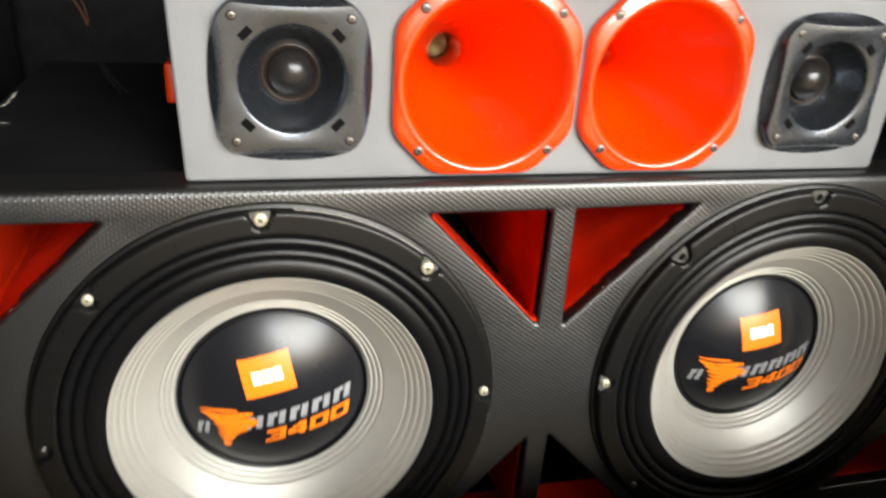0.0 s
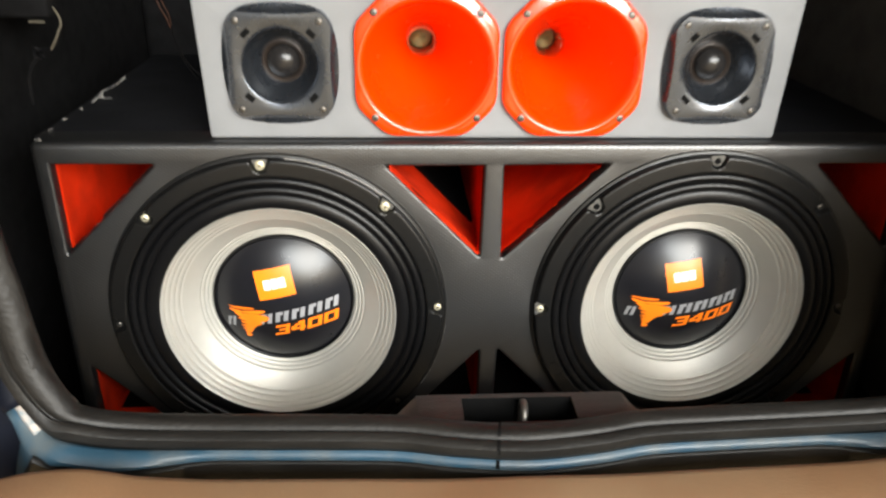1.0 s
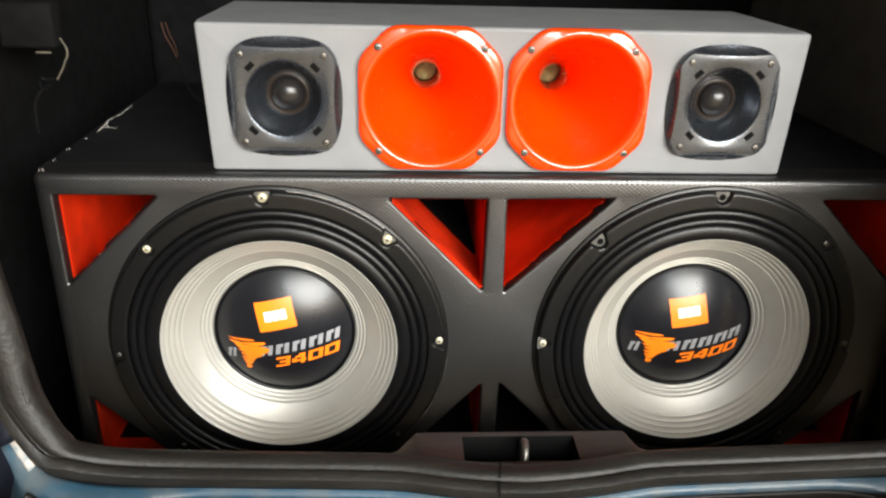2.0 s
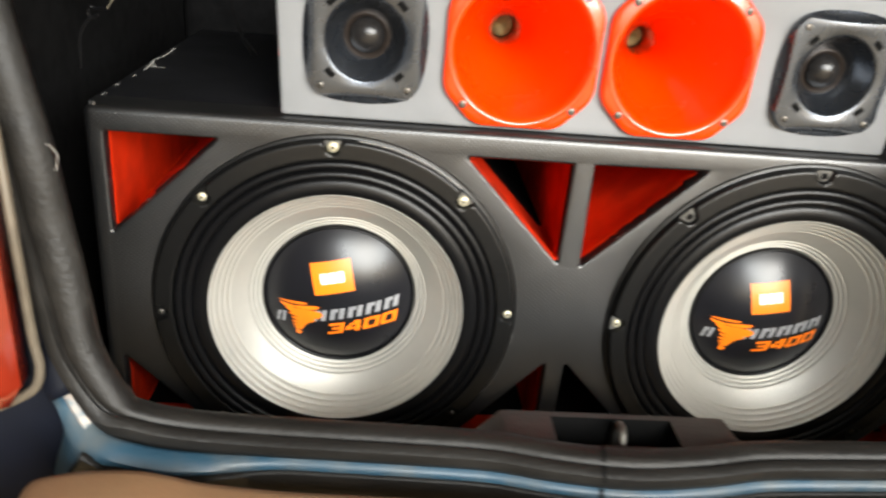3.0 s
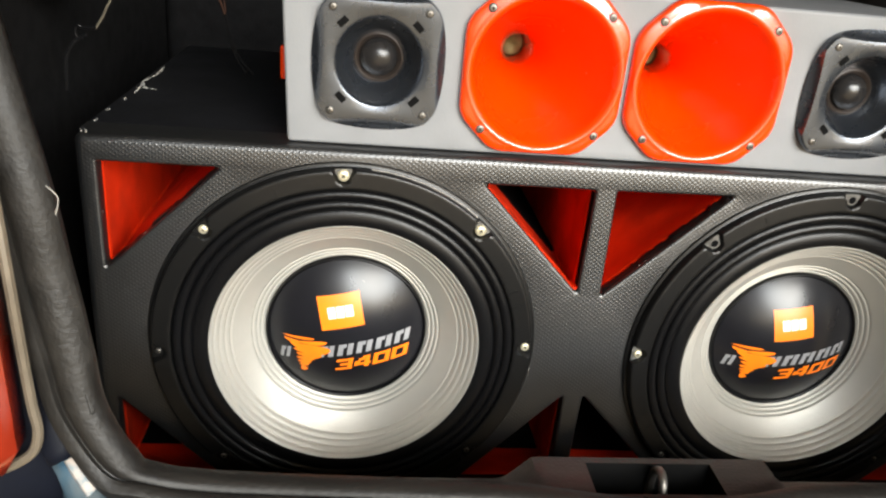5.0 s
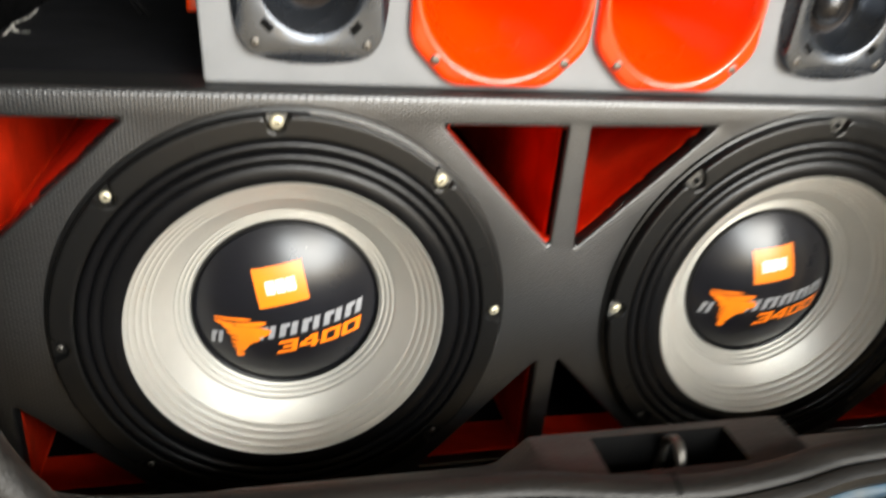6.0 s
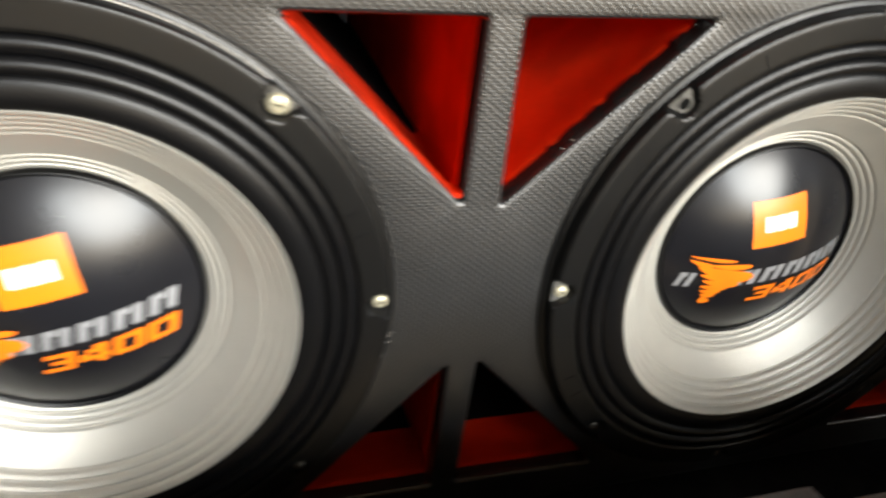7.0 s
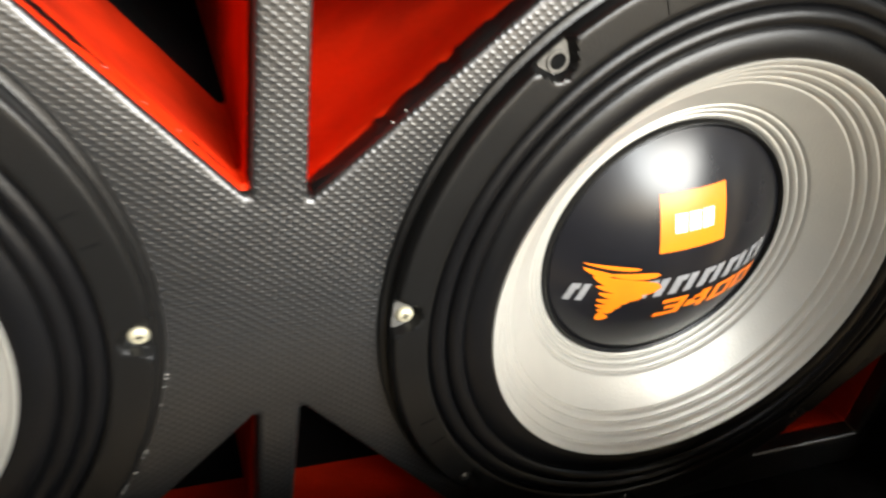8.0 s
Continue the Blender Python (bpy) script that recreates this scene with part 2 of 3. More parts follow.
def opening():
    """The edge of the load opening: from the roof down one side, along the sill and up the other."""
    left = [(-0.2528, -0.1010, 1.2975), (-0.2136, -0.1410, 1.1675), (-0.1754, -0.1780, 1.0375), (-0.1553, -0.1930, 0.9575), (-0.1474, -0.1985, 0.9125), (-0.1376, -0.2065, 0.8675), (-0.1298, -0.2135, 0.8375)]
    corner = [(-0.1102, -0.2210, 0.8060), (-0.0920, -0.2210, 0.7955), (-0.0646, -0.2175, 0.7880), (-0.0254, -0.2150, 0.7838)]
    pts = left + corner
    base = [(0.02, -0.2160, 0.783), (0.07, -0.2180, 0.783), (0.12, -0.221, 0.783), (0.16, -0.229, 0.783), (MID, -0.234, 0.783)]
    half = pts + base
    return half + [mirror(p) for p in half[::-1][1:]]


def swept(points, section, smooth=6):
    """Carries a section (out, up) along the opening; out points away from the opening, up towards the viewer."""
    pts = smooth_path(points, smooth)
    loops = []
    for k, p in enumerate(pts):
        d = (pts[min(k + 1, len(pts) - 1)] - pts[max(k - 1, 0)]).normalized()
        mix = min(max((abs(d.x) - 0.2) / 0.7, 0), 1)
        face = Vector((0, -0.96, 0.29)).lerp(Vector((0, -0.15, 0.99)), mix).normalized()
        out = d.cross(face).normalized()
        if out.z > 0 and abs(d.x) > 0.5:
            out = -out
        if abs(d.x) <= 0.5 and (out.x > 0) == (p.x < MID):
            out = -out
        up = out.cross(d).normalized()
        if up.y > 0.2 or up.z < -0.2:
            up = -up
        loops.append([p + out * a + up * b for a, b in section])
    return loops


RAIL = opening()
seal_section = [(-0.0105, -0.016), (-0.0125, -0.006), (-0.0132, 0.001), (-0.0105, 0.0055), (-0.005, 0.0078), (0.0005, 0.0074), (0.0028, 0.0060), (0.0040, 0.0036), (0.0055, 0.0034), (0.0068, 0.0056), (0.0098, 0.0056), (0.0125, 0.0036), (0.0134, -0.001), (0.0120, -0.007)]
tall_section = [(a * 1.20 + (0.006 if b < -0.010 else 0.0), b) for a, b in seal_section]
strip = []
for sill_row, pillar_row in zip(swept(RAIL, seal_section), swept(RAIL, tall_section)):
    t = min(max((sill_row[4].z - 0.835) / 0.06, 0), 1)
    strip.append([a.lerp(b, t) for a, b in zip(sill_row, pillar_row)])
car_part("weatherstrip", rings(strip, closed=False), SEAL, "worn grey-black rubber seal round the load opening", thick=0.0016)
# ribbed gripping lip on the inner side, up both pillars
for rail in (RAIL[:7], RAIL[-7:]):
    lip = []
    for k, row in enumerate(swept(rail, [(-0.0080, 0.0066), (-0.0104, 0.0056), (-0.0126, 0.0044), (-0.0146, 0.0028), (-0.0160, -0.0006), (-0.0150, -0.0065)], 56)):
        fade = min(max((row[0].z - 0.862) / 0.03, 0), 1)
        low = 0.0009 * fade if k % 4 < 2 else 0.0
        lip.append([row[0].lerp(p, 0.25 + 0.75 * fade) + Vector((0, low, 0)) * (1 if 0 < n < 5 else 0) for n, p in enumerate(row)])
    car_part("grip_lip", rings(lip, closed=False), SEAL, "ribbed grey rubber inner lip of the seal", smooth=25, thick=0.0012)

# painted flange outside the seal, rolling down and away: dusty light blue along the sill, darkened for shade in the
# pillars
flange_section = [(0.0105, -0.0070), (0.0135, -0.0058), (0.0158, -0.0068), (0.0172, -0.0095), (0.0165, -0.0140), (0.0135, -0.022), (0.0125, -0.070)]
corner_section = [(0.0110, -0.0070), (0.0170, -0.0058), (0.0225, -0.0068), (0.0265, -0.0100), (0.0275, -0.0160), (0.0270, -0.030), (0.0265, -0.070)]
flange = []
for slim, broad in zip(swept(RAIL[6:-6], flange_section), swept(RAIL[6:-6], corner_section)):
    t = min(max((abs(slim[0].x - MID) - 0.21) / 0.08, 0), 1)
    flange.append([a.lerp(b, t * t * (3 - 2 * t)) for a, b in zip(slim, broad)])
car_part("rear_panel", rings(flange[3:-3], closed=False), BLUE, "dusty light-blue painted body flange", thick=0.0016)
# black strip painted in for the shade between flange and bumper
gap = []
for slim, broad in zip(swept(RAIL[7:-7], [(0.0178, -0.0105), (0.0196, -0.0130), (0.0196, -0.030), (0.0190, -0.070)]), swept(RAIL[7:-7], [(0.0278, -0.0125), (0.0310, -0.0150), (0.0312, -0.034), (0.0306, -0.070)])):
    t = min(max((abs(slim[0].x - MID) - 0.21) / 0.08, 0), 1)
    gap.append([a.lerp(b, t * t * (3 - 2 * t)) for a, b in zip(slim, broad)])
car_part("gap_shade", rings(gap, closed=False), SEAL, "strip coloured black for the shade between body and bumper", thick=0.001)
for rail in (RAIL[5:9], RAIL[-9:-5]):
    pale_rows = swept(rail, [(0.0125, -0.0050), (0.0150, -0.0042), (0.0178, -0.0044), (0.0190, -0.0056)])
    car_part("pale_patch", rings(pale_rows[9:-6] if rail[0][2] > rail[-1][2] else pale_rows[6:-9], closed=False), PALE_PATCH, "pale patch on the corner of the flange", thick=0.001)
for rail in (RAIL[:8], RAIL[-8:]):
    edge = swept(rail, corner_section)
    car_part("pillar_flange", rings(edge[:-3] if rail[0][2] > rail[-1][2] else edge[3:], closed=False), SHADED_BLUE, "pillar edge, blue body paint darkened as in shade", thick=0.0016)

seam_section = [(a * 1.06, b + 0.0014) for a, b in seal_section[2:]] + [(a + 0.0012, b + 0.0012) for a, b in flange_section[1:5]]
car_part("seam", rings(swept([(0.1868, -0.2324, 0.783), (0.1880, -0.2326, 0.783), (0.1888, -0.2327, 0.783)], seam_section, 1), closed=False), DARK, "dark butt joint in the seal")

# sill trim, sloping down to the inside, with a raised cover for the lock
def sill_bm():
    bm = bmesh.new()
    xs = [-0.112, -0.10, -0.085, -0.07, -0.05, -0.03, 0.0, 0.05, 0.09, 0.112, 0.118, 0.132, 0.138, 0.1665]
    xs += [0.181, 0.2105, 0.2190, 0.2515]
    xs = xs + [0.285, 0.292, 0.308, 0.316, 0.34, 0.39, 0.414, 0.444, 0.464, 0.484, 0.499, 0.514, 0.526]
    xs = sorted(set(xs))
    rows = []
    for x in xs:
        t = min(max((x - 0.114) / 0.02, 0), 1) * min(max((0.314 - x) / 0.024, 0), 1)
        t = t * t * (3 - 2 * t)
        yb = -0.161 - 0.008 * t
        zb = 0.752 + 0.0255 * t
        yf = -0.212 - 0.010 * t
        e = min(max((max(-0.03 - x, x - 2 * MID - 0.03)) / 0.080, 0), 1)
        e = e * e
        yb, zb = yb + (yf + 0.012 - yb) * e, zb + (0.776 - zb) * e
        row = [(x, yf, 0.770), (x, yf + 0.010, 0.7705 + 0.006 * t)]
        for s in (0.10, 0.19, 0.60, 0.87):
            row.append((x, yf + 0.010 + (yb - yf - 0.010) * s, 0.7705 + 0.006 * t + (zb - 0.7705 - 0.006 * t) * s))
        row += [(x, yb + 0.001, zb - 0.001), (x, yb + 0.004, zb - 0.006), (x, yb + 0.008, zb - 0.05), (x, yb + 0.012, 0.60)]
        rows.append([bm.verts.new(p) for p in row])
    for (xa, a), (xb, b) in zip(zip(xs, rows), zip(xs[1:], rows[1:])):
        for k in range(len(a) - 1):
            inside = xa >= 0.166 and xb <= 0.2516 and k in (3, 4)
            if not inside:
                bm.faces.new((a[k], b[k], b[k + 1], a[k + 1]))
    return bm


sill = car_part("sill_trim", sill_bm(), SILL, "brown-grey grained plastic sill cover with a lock recess")
pocket = rings([[(0.1667, -0.2038, 0.7766), (0.2513, -0.2038, 0.7766), (0.2513, -0.1746, 0.7772), (0.1667, -0.1746, 0.7772)],
                [(0.1680, -0.2030, 0.748), (0.2500, -0.2030, 0.748), (0.2500, -0.1755, 0.748), (0.1680, -0.1755, 0.748)]], cap_last=True)
car_part("lock_recess", pocket, DARK, "black lock recess", sill, smooth=0)
loop_pts = smooth_path([(0.2110, -0.2000, 0.752), (0.2112, -0.1995, 0.770), (0.2120, -0.1935, 0.7795), (0.2125, -0.1850, 0.7800), (0.2125, -0.1785, 0.7720), (0.2125, -0.1775, 0.752)])
car_part("striker", tube(loop_pts, 0.0028, 10), STEEL, "bright worn steel striker loop", sill)

# bumper
def bumper_bm():
    edge = [(-0.215, -0.252, 0.735), (-0.165, -0.264, 0.750), (-0.1450, -0.268, 0.775), (-0.1381, -0.268, 0.788), (-0.1214, -0.268, 0.794), (-0.1048, -0.268, 0.797), (-0.0832, -0.268, 0.798), (-0.0670, -0.268, 0.7955), (-0.0479, -0.268, 0.791), (-0.0155, -0.268, 0.7875), (0.0080, -0.268, 0.786), (0.0793, -0.268, 0.784), (0.1511, -0.268, 0.7815), (MID, -0.268, 0.782)]
    edge += [mirror(p) for p in edge[::-1][1:]]
    loops = []
    for x, y0, z0 in smooth_path(edge, 5):
        loops.append([(x, y0 + 0.010, z0 - 0.032), (x, y0 + 0.0015, z0 - 0.006), (x, y0 + 0.0003, z0 - 0.002), (x, y0 - 0.002, z0), (x, y0 - 0.007, z0 + 0.001), (x, y0 - 0.05, z0 - 0.002), (x, y0 - 0.085, z0 - 0.012), (x, y0 - 0.10, z0 - 0.05), (x, y0 - 0.105, 0.45)])
    return rings(loops, closed=False)


car_part("bumper", bumper_bm(), BUMPER, "dusty brown plastic bumper", thick=0.0016)

# tail lamps beside the opening
for flip in (False, True):
    f = mirror if flip else (lambda p: p)
    rim = smooth_path([(-0.1560, -0.215, 0.975), (-0.1517, -0.221, 0.920), (-0.1507, -0.221, 0.880), (-0.1496, -0.221, 0.848), (-0.1484, -0.221, 0.832), (-0.1515, -0.221, 0.819), (-0.159, -0.221, 0.811), (-0.176, -0.219, 0.800)], 6)
    lamp = car_part("tail_lamp", tube([f(tuple(p)) for p in rim], 0.0028, 8), TRIM, "tail lamp with a tan edge and a red lens")
    lens = rings([[f((x - 0.001 + a, -0.231 + b + (0.006 if z > 0.95 else 0.0), z)) for x, z in ((-0.1600, 0.975), (-0.1568, 0.898), (-0.1562, 0.850), (-0.1562, 0.824), (-0.1640, 0.809))] for a, b in ((0.0, 0.014), (0.0, 0.002), (-0.004, -0.001), (-0.030, -0.004), (-0.085, -0.002))], closed=False)
    car_part("lens", lens, LENS_RED, "orange-red lens", lamp, thick=0.002)
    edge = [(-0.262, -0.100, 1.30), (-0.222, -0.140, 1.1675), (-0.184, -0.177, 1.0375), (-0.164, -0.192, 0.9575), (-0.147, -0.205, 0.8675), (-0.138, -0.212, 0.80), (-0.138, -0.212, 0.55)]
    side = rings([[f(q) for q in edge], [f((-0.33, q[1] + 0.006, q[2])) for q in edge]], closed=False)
    car_part("quarter_panel", side, SHADED_BLUE, "rear quarter, blue body paint darkened as in shade", thick=0.0016)
    # Left side blackened for shade, right side lighter for the haze there.
    car_part("side_lining", box(*sorted((f((-0.30,))[0], f((-0.275,))[0])), -0.13, 0.75, 0.55, 1.32), LINER if flip else CARPET, "side wall, coloured lighter for haze" if flip else "side wall, coloured black for shade")

car_part("load_floor", box(-0.30, 2 * MID + 0.30, -0.15, 0.75, 0.55, 0.584), CARPET, "black carpeted load floor")
car_part("seat_back", box(-0.275, 2 * MID + 0.275, 0.62, 0.72, 0.584, 1.30, 0.02), CARPET, "black cloth seat back")
car_part("roof", box(-0.32, 2 * MID + 0.32, -0.06, 0.78, 1.32, 1.36, 0.01), LINER, "grey roof lining")
# Unseen; its height is set to cut light from above about 45 degrees.
gate = rings([[(-0.30, -0.08, 1.37), (-0.30, -0.55, 1.58), (-0.28, -0.90, 1.66), (-0.28, -0.92, 1.62), (-0.30, -0.56, 1.53), (-0.30, -0.08, 1.32)],
              [(0.714, -0.08, 1.37), (0.714, -0.55, 1.58), (0.694, -0.90, 1.66), (0.694, -0.92, 1.62), (0.714, -0.56, 1.53), (0.714, -0.08, 1.32)]], cap_first=True, cap_last=True)
car_part("tailgate", gate, LINER, "raised tailgate with a grey lining, added unseen to cut high light")
for x in (-0.17, 2 * MID + 0.17):
    tread = lathe([(0.18, -0.07), (0.23, -0.085), (0.275, -0.07), (0.285, -0.04), (0.285, 0.04), (0.275, 0.07), (0.23, 0.085), (0.18, 0.07)], 48)
    wheel = part("wheel", tread, RUBBER, car, "black rubber tyre on a steel rim")
    wheel.rotation_euler = (0, 0, math.pi / 2)
    wheel.location = (x - MID, 0.65, 0.285)
    part("rim", lathe([(0.181, -0.06), (0.17, -0.055), (0.10, -0.03), (0.03, -0.04), (0.001, -0.04)], 40, cap=True), STEEL, wheel, "plain steel rim")
car_part("underbody", box(-0.26, 2 * MID + 0.26, -0.12, 0.75, 0.30, 0.55), DARK, "dark underbody")

# ---- the woofer cabinet ----
BASE, TOP, ZC = 0.5765, 0.9245, 0.754
LEFT, RIGHT = -0.2010, 2 * MID + 0.2010
WOOFERS = ((0.004, ZC), (0.410, ZC + 0.003))
cabinet = thing("woofer_cabinet", (MID, 0, BASE), "black carbon-look vinyl speaker cabinet with red triangular ports", "speaker cabinet")

# ports, counter-clockwise seen from the front: upper ones, then lower ones
upper = [[(-0.186, 0.816), (-0.096, 0.9045), (-0.186, 0.9045)], [(0.1965, 0.810), (0.1975, 0.9030), (0.107, 0.9030)]]
upper += [[(2 * MID - x, z) for x, z in reversed(upper[0])], [(0.217, 0.808), (0.315, 0.9045), (0.2155, 0.9030)]]
lower = [[(-0.186, 0.6075), (-0.096, 0.6075), (-0.186, 0.696)], [(0.1085, 0.6085), (0.2000, 0.6085), (0.2005, 0.7075)]]
lower += [[(2 * MID - x, z) for x, z in reversed(lower[0])], [(0.2165, 0.6085), (0.314, 0.6075), (0.2185, 0.7085)]]
PORTS = [[(x - MID, z - BASE) for x, z in t] for t in upper + lower]


def port(points, grow_by=0.0, radius=0.0016):
    return lambda g: rounded(points, g + grow_by, radius + max(g, 0) * 0.5)


def disc(cx, cz, r, n=96):
    return lambda g: [(cx + (r + g) * math.cos(2 * math.pi * k / n), cz + (r + g) * math.sin(2 * math.pi * k / n)) for k in range(n)]


def slab(x0, x1, z0, z1, radius):
    return lambda g: rounded([(x0, z0), (x1, z0), (x1, z1), (x0, z1)], g, radius + min(g, 0) * 0.3, 4)


hw, hh = (RIGHT - LEFT) / 2, TOP - BASE
front = pierced(slab(-hw, hw, 0, hh, 0.006), [port(p) for p in PORTS] + [disc(x - MID, z - BASE, 0.149) for x, z in WOOFERS], 0.016, 0.006, 0.0025)
part("front_panel", front, VINYL, cabinet, "black embossed carbon-look vinyl front")
part("top_edge", box(-hw, hw, 0.016, 0.036, hh - 0.016, hh), VINYL, cabinet, "vinyl wrapped over the top edge")
part("top_panel", box(-hw, hw, 0.036, 0.40, hh - 0.016, hh - 0.0004), BOARD, cabinet, "top board in a duller black than the front")
part("bottom_panel", box(-hw, hw, 0.016, 0.40, 0, 0.016), VINYL, cabinet)
part("back_panel", box(-hw + 0.016, hw - 0.016, 0.384, 0.40, 0.016, hh - 0.016), VINYL, cabinet)
for x in (-hw, hw - 0.009):
    part("side_panel", box(x, x + 0.009, 0.016, 0.40, 0.016, hh - 0.016), VINYL, cabinet)
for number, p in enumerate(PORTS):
    # red paint reaches all round the mouth; some deep walls are blackened for shade
    # bare collects the walls with shade put into their colour
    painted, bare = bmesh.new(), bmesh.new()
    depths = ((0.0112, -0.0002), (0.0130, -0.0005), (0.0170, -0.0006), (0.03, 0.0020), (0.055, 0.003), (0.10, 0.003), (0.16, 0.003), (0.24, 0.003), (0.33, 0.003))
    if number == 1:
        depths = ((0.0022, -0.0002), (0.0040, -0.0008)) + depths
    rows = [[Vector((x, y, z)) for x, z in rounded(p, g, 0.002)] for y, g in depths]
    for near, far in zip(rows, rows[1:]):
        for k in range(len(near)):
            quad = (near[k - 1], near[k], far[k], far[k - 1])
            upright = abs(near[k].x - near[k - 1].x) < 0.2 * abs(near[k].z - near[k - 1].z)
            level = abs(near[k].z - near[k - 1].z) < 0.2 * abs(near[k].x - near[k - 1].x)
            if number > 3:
                shade_or_vinyl = level and near[0].y > 0.05
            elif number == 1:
                shade_or_vinyl = near[0].y < 0.0105 if upright else near[0].y > 0.09  # at the upright the vinyl is turned in
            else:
                shade_or_vinyl = False
            side = bare if shade_or_vinyl else painted
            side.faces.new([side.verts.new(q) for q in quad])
    for side, mat, name, label in ((painted, RED, "port_duct", "red painted port wall"), (bare, DARK, "port_shade", "port wall coloured near black: deep shade and turned-in vinyl")):
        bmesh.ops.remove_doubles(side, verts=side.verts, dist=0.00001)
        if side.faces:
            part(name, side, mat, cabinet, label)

# glue and vinyl worn through along cut edges
rng = random.Random(7)


def fleck(bm, x, y, z, size, flat="y"):
    n = rng.randint(4, 6)
    turn = rng.random() * 6.3
    ring = []
    for k in range(n):
        r = size * rng.uniform(0.4, 1.0)
        u, v = r * math.cos(turn + 6.283 * k / n), 0.5 * r * math.sin(turn + 6.283 * k / n)
        ring.append((u, v))
    front_ring = [bm.verts.new((x + u, y, z + v) if flat == "y" else (x + u, y + v, z)) for u, v in ring]
    back = [bm.verts.new((x + u * 0.8, y + 0.0006, z + v * 0.8) if flat == "y" else (x + u * 0.8, y + v * 0.8, z - 0.0006)) for u, v in ring]
    bm.faces.new(front_ring)
    for k in range(n):
        bm.faces.new((front_ring[k], back[k], back[(k + 1) % n], front_ring[(k + 1) % n]))


chips = bmesh.new()
for t in PORTS[:4]:
    mx, mz = sum(p[0] for p in t) / 3, sum(p[1] for p in t) / 3
    for k in range(3):
        (x0, z0), (x1, z1) = t[k], t[(k + 1) % 3]
        slanted = abs(x1 - x0) > 0.02 and abs(z1 - z0) > 0.02
        for _ in range(7 if slanted else 1):
            u = rng.uniform(0.05, 0.95)
            fleck(chips, x0 + (x1 - x0) * u, rng.uniform(0.003, 0.010), z0 + (z1 - z0) * u + (0.0004 if slanted else 0), rng.uniform(0.0004, 0.0013))
        if slanted:
            # the vinyl is folded into the port here, ragged where it was cut
            length = math.hypot(x1 - x0, z1 - z0)
            nx, nz = -(z1 - z0) / length, (x1 - x0) / length
            if nx * (mx - x0) + nz * (mz - z0) < 0:
                nx, nz = -nx, -nz
            lines = [[], [], []]
            slack = 0.35 if t is PORTS[1] else 1.0
            reach, n = 0.001, 46
            for q in range(n + 1):
                u = 0.03 + 0.94 * q / n
                if rng.random() < 0.3:
                    reach = rng.uniform(0.0004, 0.0024)
                wave = slack * reach * (0.8 + 0.4 * rng.random())
                x, z = x0 + (x1 - x0) * u, z0 + (z1 - z0) * u
                for line, d, y in zip(lines, (-0.0004, wave * 0.8, wave), (0.0030, 0.0050, 0.0115)):
                    line.append((x + nx * d, y, z + nz * d))
            part("vinyl_fold", rings(lines, closed=False), FRAME, cabinet, "ragged black vinyl fold")
for _ in range(16):
    a = radians(rng.uniform(-34, -6))
    fleck(chips, 0.003 - MID + 0.1628 * math.cos(a), -0.0007, ZC - BASE + 0.1628 * math.sin(a), rng.uniform(0.0004, 0.0011))
for _ in range(26):
    fleck(chips, rng.uniform(-hw + 0.02, hw - 0.02), -0.0005, rng.uniform(0.23, 0.335) if rng.random() < 0.4 else rng.uniform(0.12, 0.24), rng.uniform(0.0002, 0.0004))
tagged(part("edge_wear_glint", chips, SCUFF, cabinet, "pale chips of worn vinyl and glue", smooth=0), kind="stuff")
scuffed = bmesh.new()
streaks = (((-0.1935, 0.140), (-0.1949, 0.160), (-0.1985, 0.186), (-0.1990, 0.194)), ((-0.1985, 0.191), (-0.1960, 0.208), (-0.1943, 0.218), (-0.1955, 0.240), (-0.1965, 0.256)), ((-0.1975, 0.180), (-0.1930, 0.166), (-0.1873, 0.157), (-0.1794, 0.156)),
           ((-0.1955, 0.160), (-0.1915, 0.158), (-0.1885, 0.160)), ((-0.1975, 0.070), (-0.1960, 0.077)), ((-0.1970, 0.037), (-0.1955, 0.044)), ((-0.1950, 0.111), (-0.1940, 0.115)))
for streak in streaks:
    for (x0, y0), (x1, y1) in zip(streak, streak[1:]):
        n = max(int(math.hypot(x1 - x0, y1 - y0) / 0.0022), 2)
        for k in range(n):
            u = (k + rng.random()) / n
            fleck(scuffed, x0 + (x1 - x0) * u - MID + rng.uniform(-0.0006, 0.0006), y0 + (y1 - y0) * u, hh + 0.0007, rng.uniform(0.0005, 0.0017), "z")
for _ in range(9):
    fleck(scuffed, LEFT + rng.uniform(0.003, 0.009) - MID, rng.uniform(0.004, 0.012), hh + 0.0007, rng.uniform(0.0004, 0.0012), "z")
tagged(part("scuff", scuffed, SCUFF, cabinet, "pale torn scuff in the vinyl top", smooth=0), kind="stuff")


# ---- woofers ----
CAP_R, CAP_TOP, CAP_BALL = 0.0682, 0.0055, 0.118


def on_cap(a, b, turn, lift):
    c, s = math.cos(radians(turn)), math.sin(radians(turn))
    x, z = a * c - b * s, a * s + b * c
    return (x, CAP_TOP + CAP_BALL - math.sqrt(CAP_BALL**2 - x * x - z * z) - lift, z)


def patch(bm, corners, turn, lift, n=6):
    """A four-cornered print laid on the dome."""
    grid = []
    for i in range(n + 1):
        row = []
        for j in range(n + 1):
            u, v = i / n, j / n
            a = (1 - u) * (1 - v) * corners[0][0] + u * (1 - v) * corners[1][0] + u * v * corners[2][0] + (1 - u) * v * corners[3][0]
            b = (1 - u) * (1 - v) * corners[0][1] + u * (1 - v) * corners[1][1] + u * v * corners[2][1] + (1 - u) * v * corners[3][1]
            row.append(bm.verts.new(on_cap(a, b, turn, lift)))
